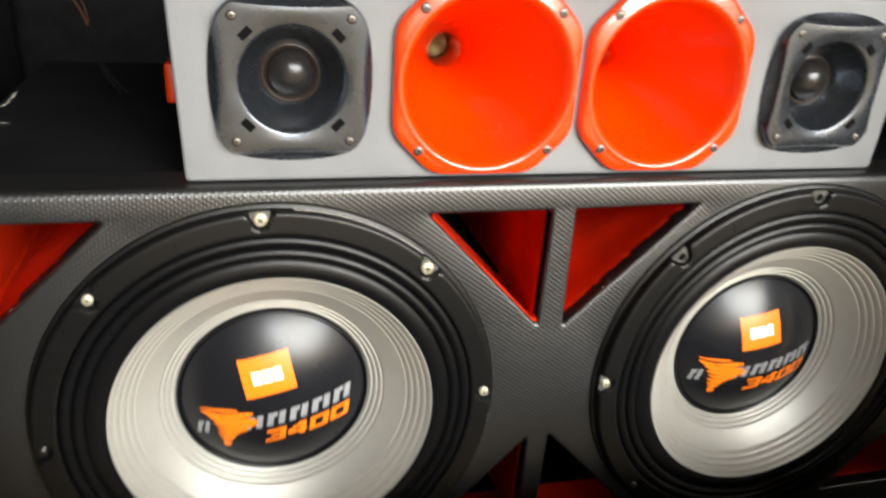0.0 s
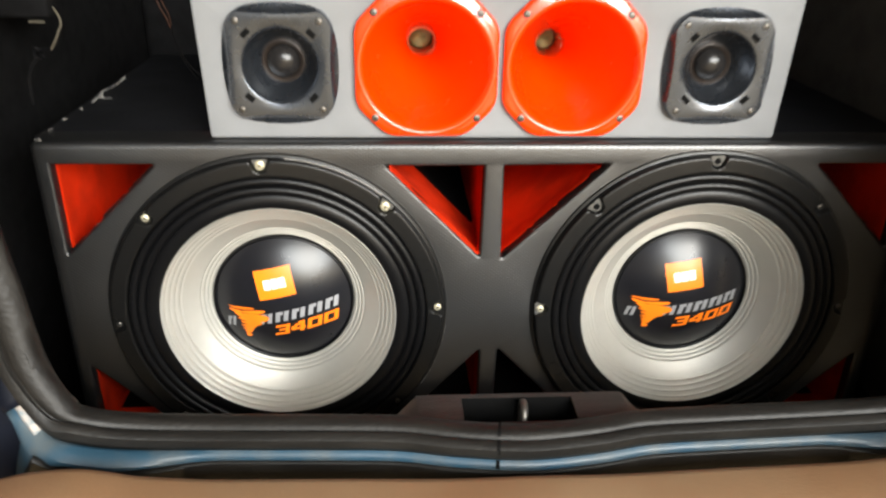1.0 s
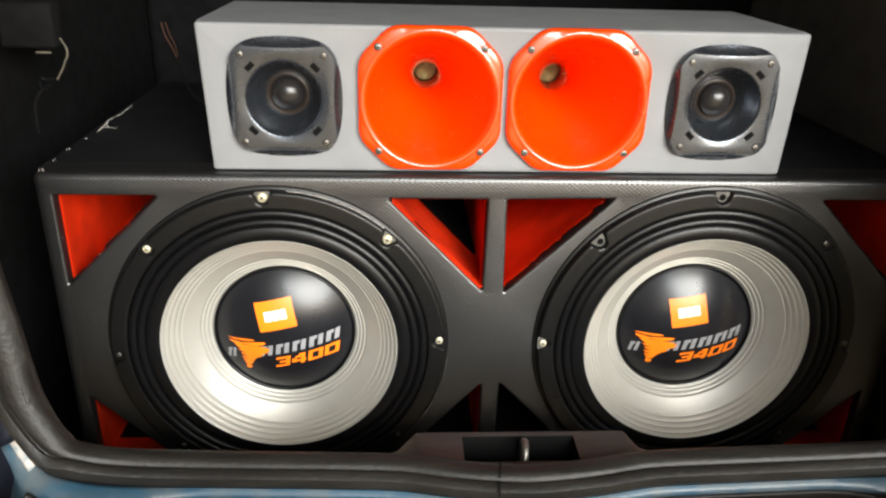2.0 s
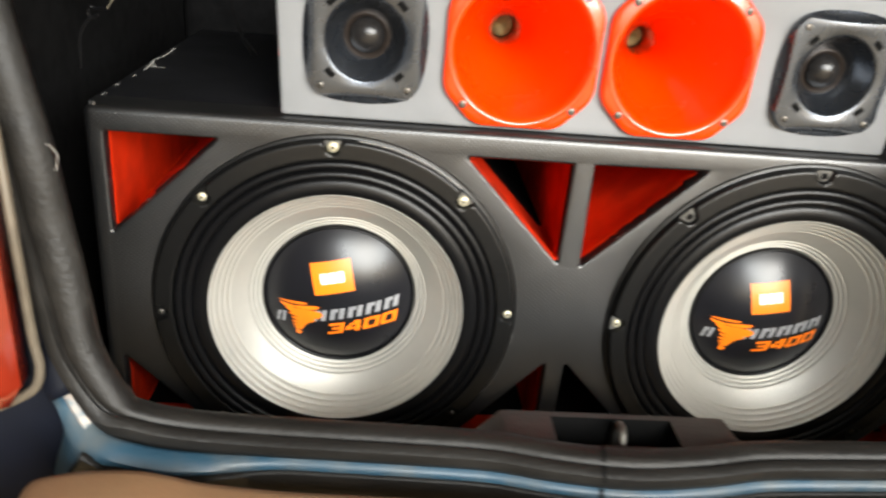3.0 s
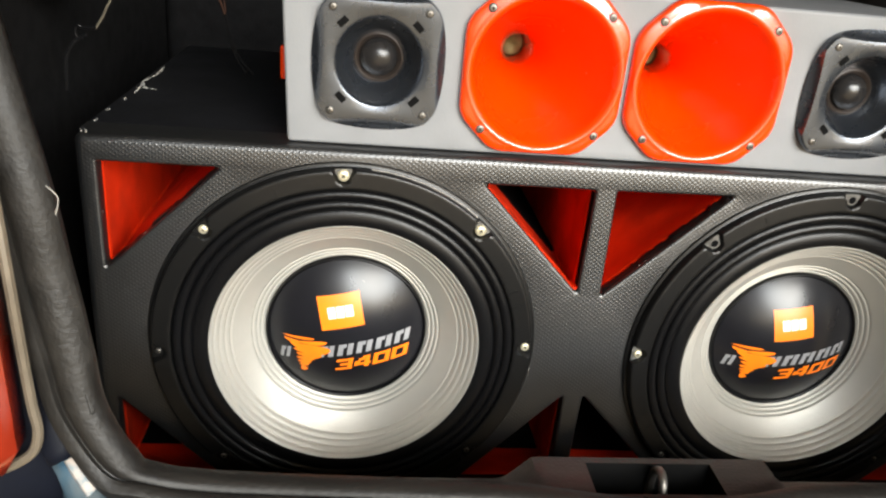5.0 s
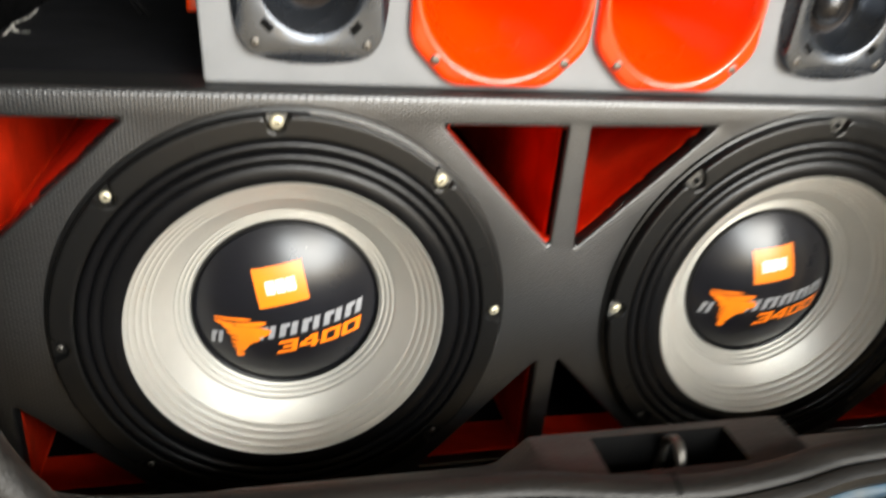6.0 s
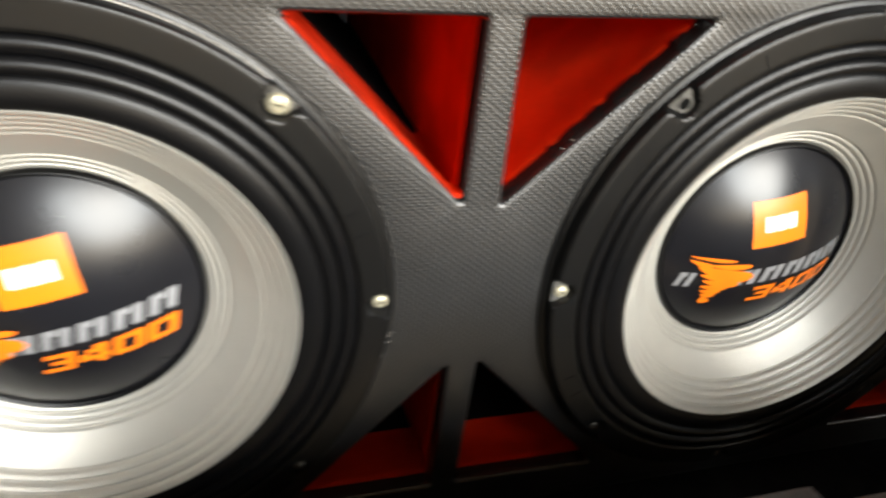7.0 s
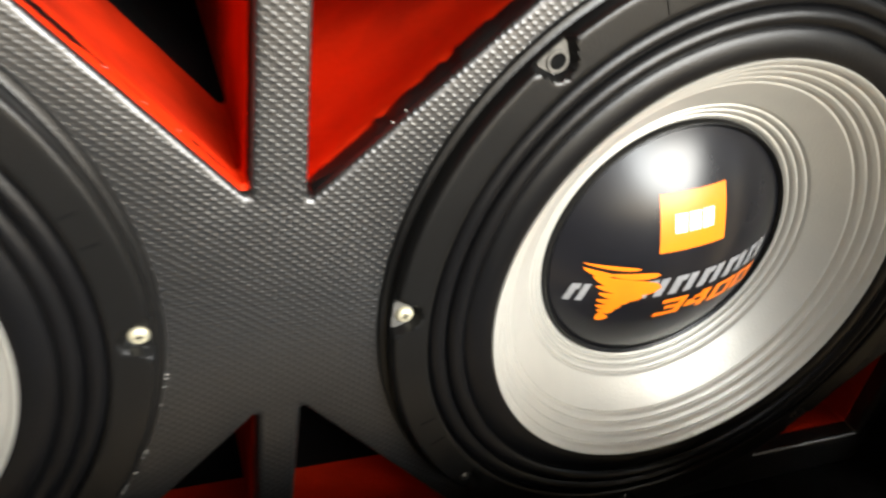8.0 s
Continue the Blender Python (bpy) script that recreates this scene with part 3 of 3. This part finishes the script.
        grid.append(row)
    for i in range(n):
        for j in range(n):
            bm.faces.new((grid[i][j], grid[i + 1][j], grid[i + 1][j + 1], grid[i][j + 1]))
    return bm


def slant(bm, a0, a1, b0, b1, turn, lift, lean=0.28, n=3):
    return patch(bm, [(a0 + lean * (b0 - b1) / 2, b0), (a1 + lean * (b0 - b1) / 2, b0), (a1 - lean * (b0 - b1) / 2, b1), (a0 - lean * (b0 - b1) / 2, b1)], turn, lift, n)


# a funnel of crescent strokes, wide on top and pointed below: middle, half-width, height, tilt
SWIRL = ((-0.0399, 0.0049, 0.0137, 0.0018, -10), (-0.0464, 0.0021, 0.0072, 0.0027, -20), (-0.0293, -0.0006, 0.0130, 0.0031, -6), (-0.0318, -0.0053, 0.0176, 0.0069, -16), (-0.0313, -0.0087, 0.0159, 0.0049, -8),
         (-0.0344, -0.0131, 0.0112, 0.0041, -11), (-0.0377, -0.0163, 0.0083, 0.0035, -6), (-0.0396, -0.0198, 0.0062, 0.0033, -4), (-0.0405, -0.0230, 0.0043, 0.0029, -3), (-0.0411, -0.0274, 0.0032, 0.0045, -57))


def crescent(bm, stroke, turn, lift):
    ca, cb, w, h, tilt = stroke
    h *= 1.2
    c, s = math.cos(radians(tilt)), math.sin(radians(tilt))
    n = 14
    top, bottom = [], []
    for k in range(n + 1):
        u = -1 + 2 * k / n
        bow = -0.25 * h * (1 - u * u)
        for row, sign in ((top, 1), (bottom, -1)):
            v = bow + sign * 0.5 * h * math.sqrt(max(1 - u * u, 0.004)) * (1 + 0.35 * u)
            row.append(bm.verts.new(on_cap(ca + w * u * c - v * s, cb + 0.0025 + w * u * s + v * c, turn, lift)))
    for k in range(n):
        bm.faces.new((bottom[k], bottom[k + 1], top[k + 1], top[k]))
    return bm


DIGITS = {"3": ((0, 1, 0.78, 1), (0.25, 1, 0.40, 0.60), (0, 1, 0, 0.22), (0.72, 1, 0.22, 0.40), (0.72, 1, 0.60, 0.78)),
          "4": ((0, 0.34, 0.42, 0.62), (0.22, 0.60, 0.62, 0.82), (0.46, 0.90, 0.82, 1), (0, 1, 0.22, 0.42), (0.62, 0.90, 0.42, 0.82), (0.62, 0.90, 0, 0.22)),
          "0": ((0, 1, 0.78, 1), (0, 1, 0, 0.22), (0, 0.28, 0.22, 0.78), (0.72, 1, 0.22, 0.78))}


def digit_bm(digit, a, turn):
    """A squared, leaning digit of flat strokes."""
    bm = bmesh.new()
    wide, high, base, lean = 0.0144, 0.0120, -0.0298, 0.34
    for u0, u1, v0, v1 in DIGITS[digit]:
        corners = [(a + wide * u + lean * high * v, base + high * v) for u, v in ((u0, v0), (u1, v0), (u1, v1), (u0, v1))]
        patch(bm, corners, turn, 0.0005, 3)
    return bm


def frame_ring():
    """The pressed ring, with a pocket open to the rim at each of the eight fixings."""
    n = 720
    shape = [(0.1416, -0.0080), (0.1420, -0.0098), (0.1428, -0.0104)] + [(0.1440 + 0.0012 * k, -0.0105) for k in range(10)] + [(0.1560, -0.0104), (0.1568, -0.0101), (0.1574, -0.0092), (0.1578, -0.0075)]
    loops = [[(0.1416 * math.cos(2 * math.pi * k / n), 0.004, 0.1416 * math.sin(2 * math.pi * k / n)) for k in range(n)]]
    for r, y in shape:
        loop = []
        for k in range(n):
            a = 2 * math.pi * k / n
            off = (a + math.pi / 8) % (math.pi / 4) - math.pi / 8
            side, along = 0.1525 * off, r - 0.1525
            far = abs(side) if along > 0 else math.hypot(side, along)
            dip = min(max((0.0066 + max(along, 0) * 0.5 - far) / 0.0014, 0), 1)
            loop.append((r * math.cos(a), y + (max(-0.0055, y) - y) * dip, r * math.sin(a)))
        loops.append(loop)
    for r, y in ((0.1580, -0.0050), (0.1583, -0.0026), (0.1592, -0.0021), (0.1608, -0.0019), (0.1614, -0.0012), (0.1615, 0.0005)):
        loops.append(circle(r, y, n))
    return rings(loops)


def surround_profile():
    """Two narrow rolls with sharp valleys, then one broad flat roll down to the cone."""
    out = [(0.1418, -0.0040)]
    for outer, inner, low, high in ((0.1412, 0.1332, 0.0074, 0.0030), (0.1332, 0.1250, 0.0080, 0.0031), (0.1250, 0.1110, 0.0084, 0.0022)):
        for k in range(17):
            u = k / 16
            out.append((outer + (inner - outer) * u, -low - high * math.sin(math.pi * u) ** 0.55))
    return out + [(0.1100, -0.0060)]


def cone_profile():
    """A shallow silver cone, terraced by four ribs near its edge and four near the cap."""
    out = [(0.1124, -0.0068), (0.1122, -0.0092), (0.1116, -0.0100), (0.1108, -0.0096)]
    ribs = (0.055, 0.145, 0.235, 0.325, 0.70, 0.78, 0.86, 0.94)
    for k in range(241):
        u = k / 240
        r = 0.1106 - 0.0432 * u
        y = -0.0094 + 0.0386 * u + 0.0030 * math.sin(math.pi * u)
        dip = sum(math.exp(-(((u - g) / 0.017) ** 2)) for g in ribs)
        out.append((r, y + 0.0009 * dip))
    return out


SURROUND, CONE_SHAPE = surround_profile(), cone_profile()


def woofer(x, z, turn, print_turn, fixings, ticks, label, worn=()):
    w = thing("woofer", (x, 0, z), label, "woofer", "pair of woofers")
    ring = part("frame", frame_ring(), FRAME, w, "black pressed frame ring")
    ring.rotation_euler = (0, -radians(turn), 0)
    part("surround", lathe(SURROUND, 160), RUBBER, w, "black ribbed rubber surround")
    part("cone", lathe(CONE_SHAPE, 160), CONE, w, "silver cone with concentric ribs", smooth=60)
    dome = [(CAP_R + 0.0008, CAP_TOP + CAP_BALL - math.sqrt(CAP_BALL**2 - CAP_R**2) + 0.003)]
    for k in range(24):
        r = CAP_R * (1 - k / 24)
        dome.append((r, CAP_TOP + CAP_BALL - math.sqrt(CAP_BALL**2 - r * r)))
    dome.append((0.0004, CAP_TOP))
    cap = part("dust_cap", lathe(dome, 96, cap=True), CAP, w, "glossy black dust cap")
    glue = [(CAP_R - 0.0012, 0.0258), (CAP_R + 0.0004, 0.0244), (CAP_R + 0.0010, 0.0248), (CAP_R + 0.0018, 0.0285)]
    part("glue_bead", lathe(glue, 96), RUBBER, w, "thin dark glue bead")
    side = 0.0182
    part("badge", patch(bmesh.new(), [(-side, 0.0126), (side, 0.0126), (side, 0.0418), (-side, 0.0418)], print_turn, 0.0003, 12), ORANGE_INK, cap, "orange square badge")
    for a in (-0.0108, -0.0033, 0.0042):
        part("badge_bar", slant(bmesh.new(), a, a + 0.0064, 0.0222, 0.0318, print_turn, 0.0006, 0.0), WHITE_INK, cap, smooth=0)
    for a, wide in ((-0.0590, 0.0085), (-0.0245, 0.0125), (-0.0085, 0.0130), (0.0080, 0.0130), (0.0245, 0.0135), (0.0412, 0.0130)):
        bar = bmesh.new()
        for u0, u1, v0, v1 in ((0, 0.36, 0, 1), (0.36, 0.64, 0.68, 1), (0.64, 1, 0, 1)):
            slant(bar, a + wide * u0, a + wide * u1, -0.0140 + 0.0112 * v0, -0.0140 + 0.0112 * v1, print_turn, 0.0004, 0.34)
        part("printed_bar", bar, GREY_INK, cap, smooth=0)
    for stroke in SWIRL:
        part("swirl", crescent(bmesh.new(), stroke, print_turn, 0.0007), ORANGE_INK, cap, smooth=0)
    for k, digit in enumerate("3400"):
        part("number", digit_bm(digit, -0.0150 + 0.0163 * k, print_turn), ORANGE_INK, cap, "orange slanted digit of the number 3400", smooth=0)
    for k, kind in enumerate(fixings):
        a = radians(turn + 45 * k)
        fx, fz = 0.1525 * math.cos(a), 0.1525 * math.sin(a)
        lug = bmesh.new()
        plate = [(-0.0040, -0.0030), (0.0040, -0.0030), (0.0072, 0.0050), (-0.0072, 0.0050)]
        vs = [[lug.verts.new((u, y, v)) for u, v in rounded(plate, 0.0, 0.0012, 4)] for y in (-0.0066, -0.0050)]
        lug.faces.new(vs[0])
        for i in range(len(vs[0])):
            lug.faces.new((vs[0][i], vs[0][i - 1], vs[1][i - 1], vs[1][i]))
        bare = kind == "h" or (kind == "s" and k in (1, 2, 4))
        tab = part("lug", lug, LUG if bare else FRAME, w, "dull grey fixing lug" if bare else "")
        tab.location, tab.rotation_euler = (fx, 0, fz), (0, math.pi / 2 - a, 0)
        if kind == "s":
            add_screw(w, fx, -0.0066, fz, 0.0047 if k in (1, 2) else 0.0037, BRASS, 0.4 * k + x * 3, "pale zinc cross-head screw")
        elif kind == "d":
            add_screw(w, fx, -0.0066, fz, 0.0026, STEEL, 0.7 * k)
        else:
            eyelet = part("fixing_eye", lathe([(0.0044, -0.0060), (0.0043, -0.0074), (0.0032, -0.0074), (0.0030, -0.0060)], 20), LUG, w, "empty fixing hole")
            eyelet.location = (fx, 0, fz)
            # flat black disc for the shade in the empty hole
            part("hole", lathe([(0.0033, -0.0072), (0.0031, -0.0069)], 16, cap=True), DARK, eyelet)
    # pale arc painted in for a highlight on the glossy rim
    if worn:
        arc = [radians(worn[0] + (worn[1] - worn[0]) * k / 24) for k in range(25)]
        part("edge_wear_glint", tube([(0.1581 * math.cos(a), -0.0047, 0.1581 * math.sin(a)) for a in arc], 0.0005, 5), SCUFF, w, "thin pale line painted as a rim highlight")
    # short moulded ticks across the ring
    for a in ticks:
        tick = part("tick", box(-0.0036, 0.0036, -0.0108, -0.0100, -0.0004, 0.0004), RUBBER, w, smooth=0)
        tick.location, tick.rotation_euler = (0.1482 * math.cos(radians(a)), 0, 0.1482 * math.sin(radians(a))), (0, -radians(a), 0)
    return w


woofer(*WOOFERS[0], 2.75, 12.0, "ssssdddd", (24, 19, 113), "twelve-inch woofer, silver cone, black dust cap, zinc screws", (51, 85))
woofer(*WOOFERS[1], -0.3, 10.0, "ddhhsddd", (204, 210, 118), "twelve-inch woofer, silver cone, some fixing holes empty")

# ---- the grey horn box ----
GX0, GX1, GY, GZ0, GZ1 = -0.0475, 0.4680, 0.012, 0.9253, 1.0525
GXM = (GX0 + GX1) / 2
HORNS = ((0.1438, 0.9910), (0.2732, 0.9910))
TWEETERS = ((0.0190, 0.9910), (0.4025, 0.9910))
horn_box = thing("horn_box", (GXM, GY, GZ0), "light grey painted speaker box lying on the black cabinet", "speaker box")
gw, gh = (GX1 - GX0) / 2, GZ1 - GZ0
FLARE = 0.0055
gfront = pierced(lambda g: rounded([(-gw, 0), (gw, 0), (gw + FLARE, gh), (-gw - FLARE, gh)], g, 0.003 + min(g, 0) * 0.3, 4), [disc(x - GXM, z - GZ0, 0.0570, 64) for x, z in HORNS] + [disc(x - GXM, z - GZ0, 0.034, 48) for x, z in TWEETERS], 0.012, 0.0025, 0.001)
part("front_panel", gfront, GREY_BOX, horn_box)
part("top_panel", box(-gw - FLARE, gw + FLARE, 0.012, 0.175, gh - 0.012, gh), GREY_BOX, horn_box)
part("bottom_panel", box(-gw, gw, 0.012, 0.175, 0, 0.012), GREY_BOX, horn_box)
part("back_panel", box(-gw + 0.012, gw - 0.012, 0.163, 0.175, 0.012, gh - 0.012), GREY_BOX, horn_box)
for x in (-gw, gw - 0.012):
    lean_bm = box(x, x + 0.012, 0.012, 0.163, 0.012, gh - 0.012)
    for v in lean_bm.verts:
        v.co.x += math.copysign(FLARE, x) * v.co.z / gh
    part("side_panel", lean_bm, GREY_BOX, horn_box)
tab = bmesh.new()
box(-gw - 0.014, -gw - 0.0002, 0.080, 0.100, 0.030, 0.058, 0.002, bm=tab)
part("terminal", tab, HORN, horn_box, "orange plastic cable terminal")


def octagon(n, grow, y):
    """A square with cut, rounded corners."""
    h, c = 0.0626, 0.0275
    pts = [(h - c, -h), (h, -h + c), (h, h - c), (h - c, h), (-h + c, h), (-h, h - c), (-h, -h + c), (-h + c, -h)]
    outline = rounded(pts, grow, 0.024, 8)
    out = []
    for k in range(n):
        a = 2 * math.pi * k / n
        d = (math.cos(a), math.sin(a))
        best = None
        for i in range(len(outline)):
            (x0, z0), (x1, z1) = outline[i], outline[(i + 1) % len(outline)]
            ex, ez = x1 - x0, z1 - z0
            det = d[0] * -ez + d[1] * ex
            if abs(det) < 1e-12:
                continue
            r = (x0 * -ez + z0 * ex) / det
            s = (d[0] * z0 - d[1] * x0) / det
            if r > 0 and -1e-6 <= s <= 1 + 1e-6:
                best = r
        out.append((best * d[0], y, best * d[1]))
    return out


def horn_bm():
    n = 128
    loops = [octagon(n, 0.0, -0.0002), octagon(n, 0.0, -0.0030), octagon(n, -0.0004, -0.0046), octagon(n, -0.0012, -0.0060), octagon(n, -0.0026, -0.0070)]
    inner = [(0.0606, -0.0077), (0.0598, -0.0081), (0.0588, -0.0082), (0.0577, -0.0079), (0.0566, -0.0071), (0.0555, -0.0058), (0.0545, -0.0040), (0.0536, -0.0016), (0.0524, 0.0022), (0.0497, 0.010), (0.0455, 0.020), (0.0410, 0.032), (0.0360, 0.045), (0.0305, 0.059), (0.0250, 0.073), (0.0200, 0.087), (0.0160, 0.099), (0.0136, 0.108), (0.0126, 0.115), (0.0123, 0.132), (0.0121, 0.152)]
    edge = loops[-1]
    loops.append([(x * 0.4 + 0.0592 * 0.6 * math.cos(2 * math.pi * k / n), -0.0075, z * 0.4 + 0.0592 * 0.6 * math.sin(2 * math.pi * k / n)) for k, (x, y, z) in enumerate(edge)])
    for r, y in inner:
        loops.append(circle(r, y, n))
    return rings(loops)


def horn(x, z, spin):
    h = thing("horn", (x, GY, z), "bright orange plastic horn flare set in the grey box", "horn", "horns")
    part("flare", horn_bm(), HORN, h, smooth=35)
    part("driver_throat", lathe([(0.0124, 0.1430), (0.0112, 0.1480), (0.0068, 0.1500), (0.0005, 0.1505)], 32, cap=True), THROAT, h, "dull brassy driver throat")
    for k in range(4):
        a = radians(45 + 90 * k)
        add_screw(h, 0.0448 * math.copysign(1, math.cos(a)), -0.0066, 0.0448 * math.copysign(1, math.sin(a)), 0.0036, STEEL, spin + k, "dull steel cross-head screw")


horn(*HORNS[0], 0.3)
horn(*HORNS[1], 0.9)


@functools.lru_cache(None)
def tweeter_outline(a):
    """Reach along a direction: a square with bowed sides and tight corners."""
    c, s = abs(math.cos(a)), abs(math.sin(a))
    low, high = 0.03, 0.08
    for _ in range(24):
        r = (low + high) / 2
        x, z = r * c, r * s
        inside = (x / (0.0492 - 3.3 * z * z)) ** 7 + (z / (0.0516 - 3.3 * x * x)) ** 7 < 1
        low, high = (r, high) if inside else (low, r)
    return low


def tweeter_crease(a):
    """Reach along a direction to the shallow arc at which the face breaks away to the edge, if it does."""
    c, s = abs(math.cos(a)), abs(math.sin(a))
    best = tweeter_outline(a) - 0.0012
    for across, ahead, reach in ((c, s, 0.0428), (s, c, 0.0424)):
        bend = 1.3 * across * across
        under = ahead * ahead - 4 * bend * reach
        if ahead > 0.1 and under > 0:
            best = min(best, 2 * reach / (ahead + math.sqrt(under)))
    return best


def tweeter_bm():
    n = 240
    angles = [2 * math.pi * k / n for k in range(n)]
    edge, crease = [tweeter_outline(a) for a in angles], [tweeter_crease(a) for a in angles]

    def loop(radii, heights):
        return [(r * math.cos(a), -h, r * math.sin(a)) for r, h, a in zip(radii, heights, angles)]

    loops = [loop(edge, [0.0] * n)]
    for j in range(13):
        u = j / 12
        radii = [e + (c - e) * u for e, c in zip(edge, crease)]
        loops.append(loop(radii, [0.0088 - 0.0076 * (1 - math.exp(-(r - c) / 0.0042)) - 0.0006 * (1 - u) ** 3 for r, c in zip(radii, crease)]))
    for j in range(1, 11):
        u = j / 10
        radii = [c + (0.0334 - c) * u for c in crease]
        loops.append(loop(radii, [0.0088 + 0.0010 * math.sin(math.pi * min(1, 0.25 + u * 0.75)) - 0.0007] * n))
    for r, y in ((0.0328, -0.0079), (0.0320, -0.0072), (0.0310, -0.0054), (0.0296, -0.0024), (0.0276, 0.0014), (0.0252, 0.0054), (0.0226, 0.0096), (0.0200, 0.0136), (0.0186, 0.0156)):
        loops.append(circle(r, y, n))
    return rings(loops)


def tweeter(x, z, spin):
    t = thing("tweeter", (x, GY, z), "graphite plastic tweeter with a domed centre and four slots", "tweeter", "tweeters")
    part("faceplate", tweeter_bm(), TWEETER, t, smooth=30)
    part("diaphragm_ring", lathe([(0.0190, 0.0152), (0.0184, 0.0145), (0.0174, 0.0141), (0.0164, 0.0147), (0.0152, 0.0161), (0.0140, 0.0169)], 64), DOME_RING, t, "brown-grey diaphragm ring")
    dome = [(0.0150, 0.0166)] + [(0.0146 * math.cos(radians(b)), 0.0158 - 0.0108 * math.sin(radians(b))) for b in range(0, 88, 8)] + [(0.0003, 0.0050)]
    part("dome", lathe(dome, 64, cap=True), DOME, t, "dark shiny dome")
    for k in range(4):
        a = radians(45 + 90 * k)
        sx, sz = math.copysign(1, math.cos(a)), math.copysign(1, math.sin(a))
        # solid block, the slot's inner shade put into its colour
        s = part("slot", box(-0.0042, 0.0042, -0.0002, 0.006, -0.0025, 0.0025, 0.0006), DARK, t, "slot drawn as a near-black block", smooth=0)
        s.location = (sx * 0.0272, -0.0089, sz * 0.0272)
        s.rotation_euler = (0, sx * sz * radians(45), 0)
        add_screw(t, sx * 0.0345, -0.0087, sz * 0.0372, 0.0030, STEEL, spin + k, "small steel screw")


tweeter(*TWEETERS[0], 0.2)
tweeter(*TWEETERS[1], 0.8)

# ---- loose wires beside the boxes ----
def wire(name, points, r, mat, label, at):
    w = thing(name, at, label, "wire")
    part("strand", tube([Vector(p) - Vector(at) for p in smooth_path(points)], r, 6), mat, w)
    return w


clip = thing("wire_connector", (-0.215, 0.121, TOP), "black plastic wire connector with a pale bent wire", "connector")
part("housing", box(-0.045, 0.006, -0.010, 0.015, 0.0875, 0.130, 0.004), CARPET, clip)
part("pale_strand", tube([(-0.012, -0.012, 0.0847), (-0.005, -0.013, 0.0850), (0.002, -0.012, 0.0847)], 0.0011, 6), WIRE, clip, "pale bare wire end")
part("pale_strand", tube(smooth_path([(0.006, 0.003, 0.096), (0.0116, 0.0, 0.0872), (0.0114, 0.0, 0.0797), (0.0086, 0.0, 0.0749), (0.0051, 0.0, 0.0676), (-0.0016, 0.0, 0.0571)]), 0.0010, 6), WIRE, clip, "pale bent wire")
part("tape", tube(smooth_path([(-0.0016, 0.0, 0.0571), (-0.0116, 0.0, 0.0565), (-0.0166, 0.0, 0.0581), (-0.0187, 0.0, 0.0517), (-0.0158, 0.0, 0.0481), (-0.0098, 0.0, 0.0508)]), 0.0013, 8), RUBBER, clip, "curled grey tape end")
# added black lead, so that the wire does not hang free
part("hanging_end", tube(smooth_path([(-0.0098, 0.0, 0.0508), (-0.020, 0.002, 0.045), (-0.030, 0.006, 0.030), (-0.034, 0.010, 0.0)]), 0.0016, 8), CARPET, clip, "black lead, added so the wire reaches the board")
# two thin wires, their lower ends coloured black where they are lost in shade
for r, upper, lower in ((0.0008, [(-0.140, 0.22, 1.025), (-0.1371, 0.22, 1.0112), (-0.1309, 0.22, 0.9983), (-0.1274, 0.22, 0.9877)], [(-0.1274, 0.22, 0.9877), (-0.1255, 0.225, 0.970), (-0.118, 0.24, 0.945), (-0.105, 0.25, TOP + 0.0012)]),
                        (0.0006, [(-0.136, 0.222, 1.025), (-0.1327, 0.222, 1.0115), (-0.1286, 0.222, 1.0022), (-0.1268, 0.222, 0.990)], [(-0.1268, 0.222, 0.990), (-0.1262, 0.226, 0.970), (-0.121, 0.24, 0.945), (-0.112, 0.25, TOP + 0.0012)])):
    foot = (lower[-1][0], lower[-1][1], TOP)
    lead = wire("brown_wire", upper, r, COPPER, "thin copper-brown wire behind the grey box", foot)
    part("shaded_end", tube([Vector(p) - Vector(foot) for p in smooth_path(lower)], r + 0.0004, 6), CARPET, lead, "lower end, coloured black as in shade")

wire("loose_wire", [(-0.1480, -0.188, 0.9530), (-0.1451, -0.190, 0.9520), (-0.1430, -0.190, 0.9499), (-0.1415, -0.190, 0.9474), (-0.1415, -0.190, 0.9444), (-0.1431, -0.190, 0.9384), (-0.1445, -0.189, 0.9345)], 0.00028, SCUFF, "thin pale wire hooked over the rubber seal", (-0.1480, -0.188, 0.9530))

# ---- unseen ground, walls and ceiling, added to close in and shape the light ----
# Unseen ground; its warm pale colour is chosen to bounce light upwards.
g = bmesh.new()
bmesh.ops.create_grid(g, x_segments=2, y_segments=2, size=300)
tagged(part("ground", g, GROUND, smooth=0), "unseen ground, coloured warm to bounce light", "ground", kind="structure")
# The left wall is added to keep sky light off that side.
for name, dims, label in (("unseen_wall_left", (-1.15, -1.0, -6.5, 2.4, 0, 2.6), "plain wall added out of view"), ("unseen_wall_front", (-1.0, 3.4, 2.25, 2.4, 0, 2.6), "plain wall added out of view")):
    tagged(part(name, box(*dims), SHELL, smooth=0), label, "wall", kind="structure")
# Added roof; its rear edge is set to cut light above about 37 degrees.
tagged(part("ceiling", box(-1.15, 3.55, -2.5, 2.4, 2.6, 2.7), SHELL, smooth=0), "plain ceiling added out of view to cut high light", "ceiling", kind="structure")
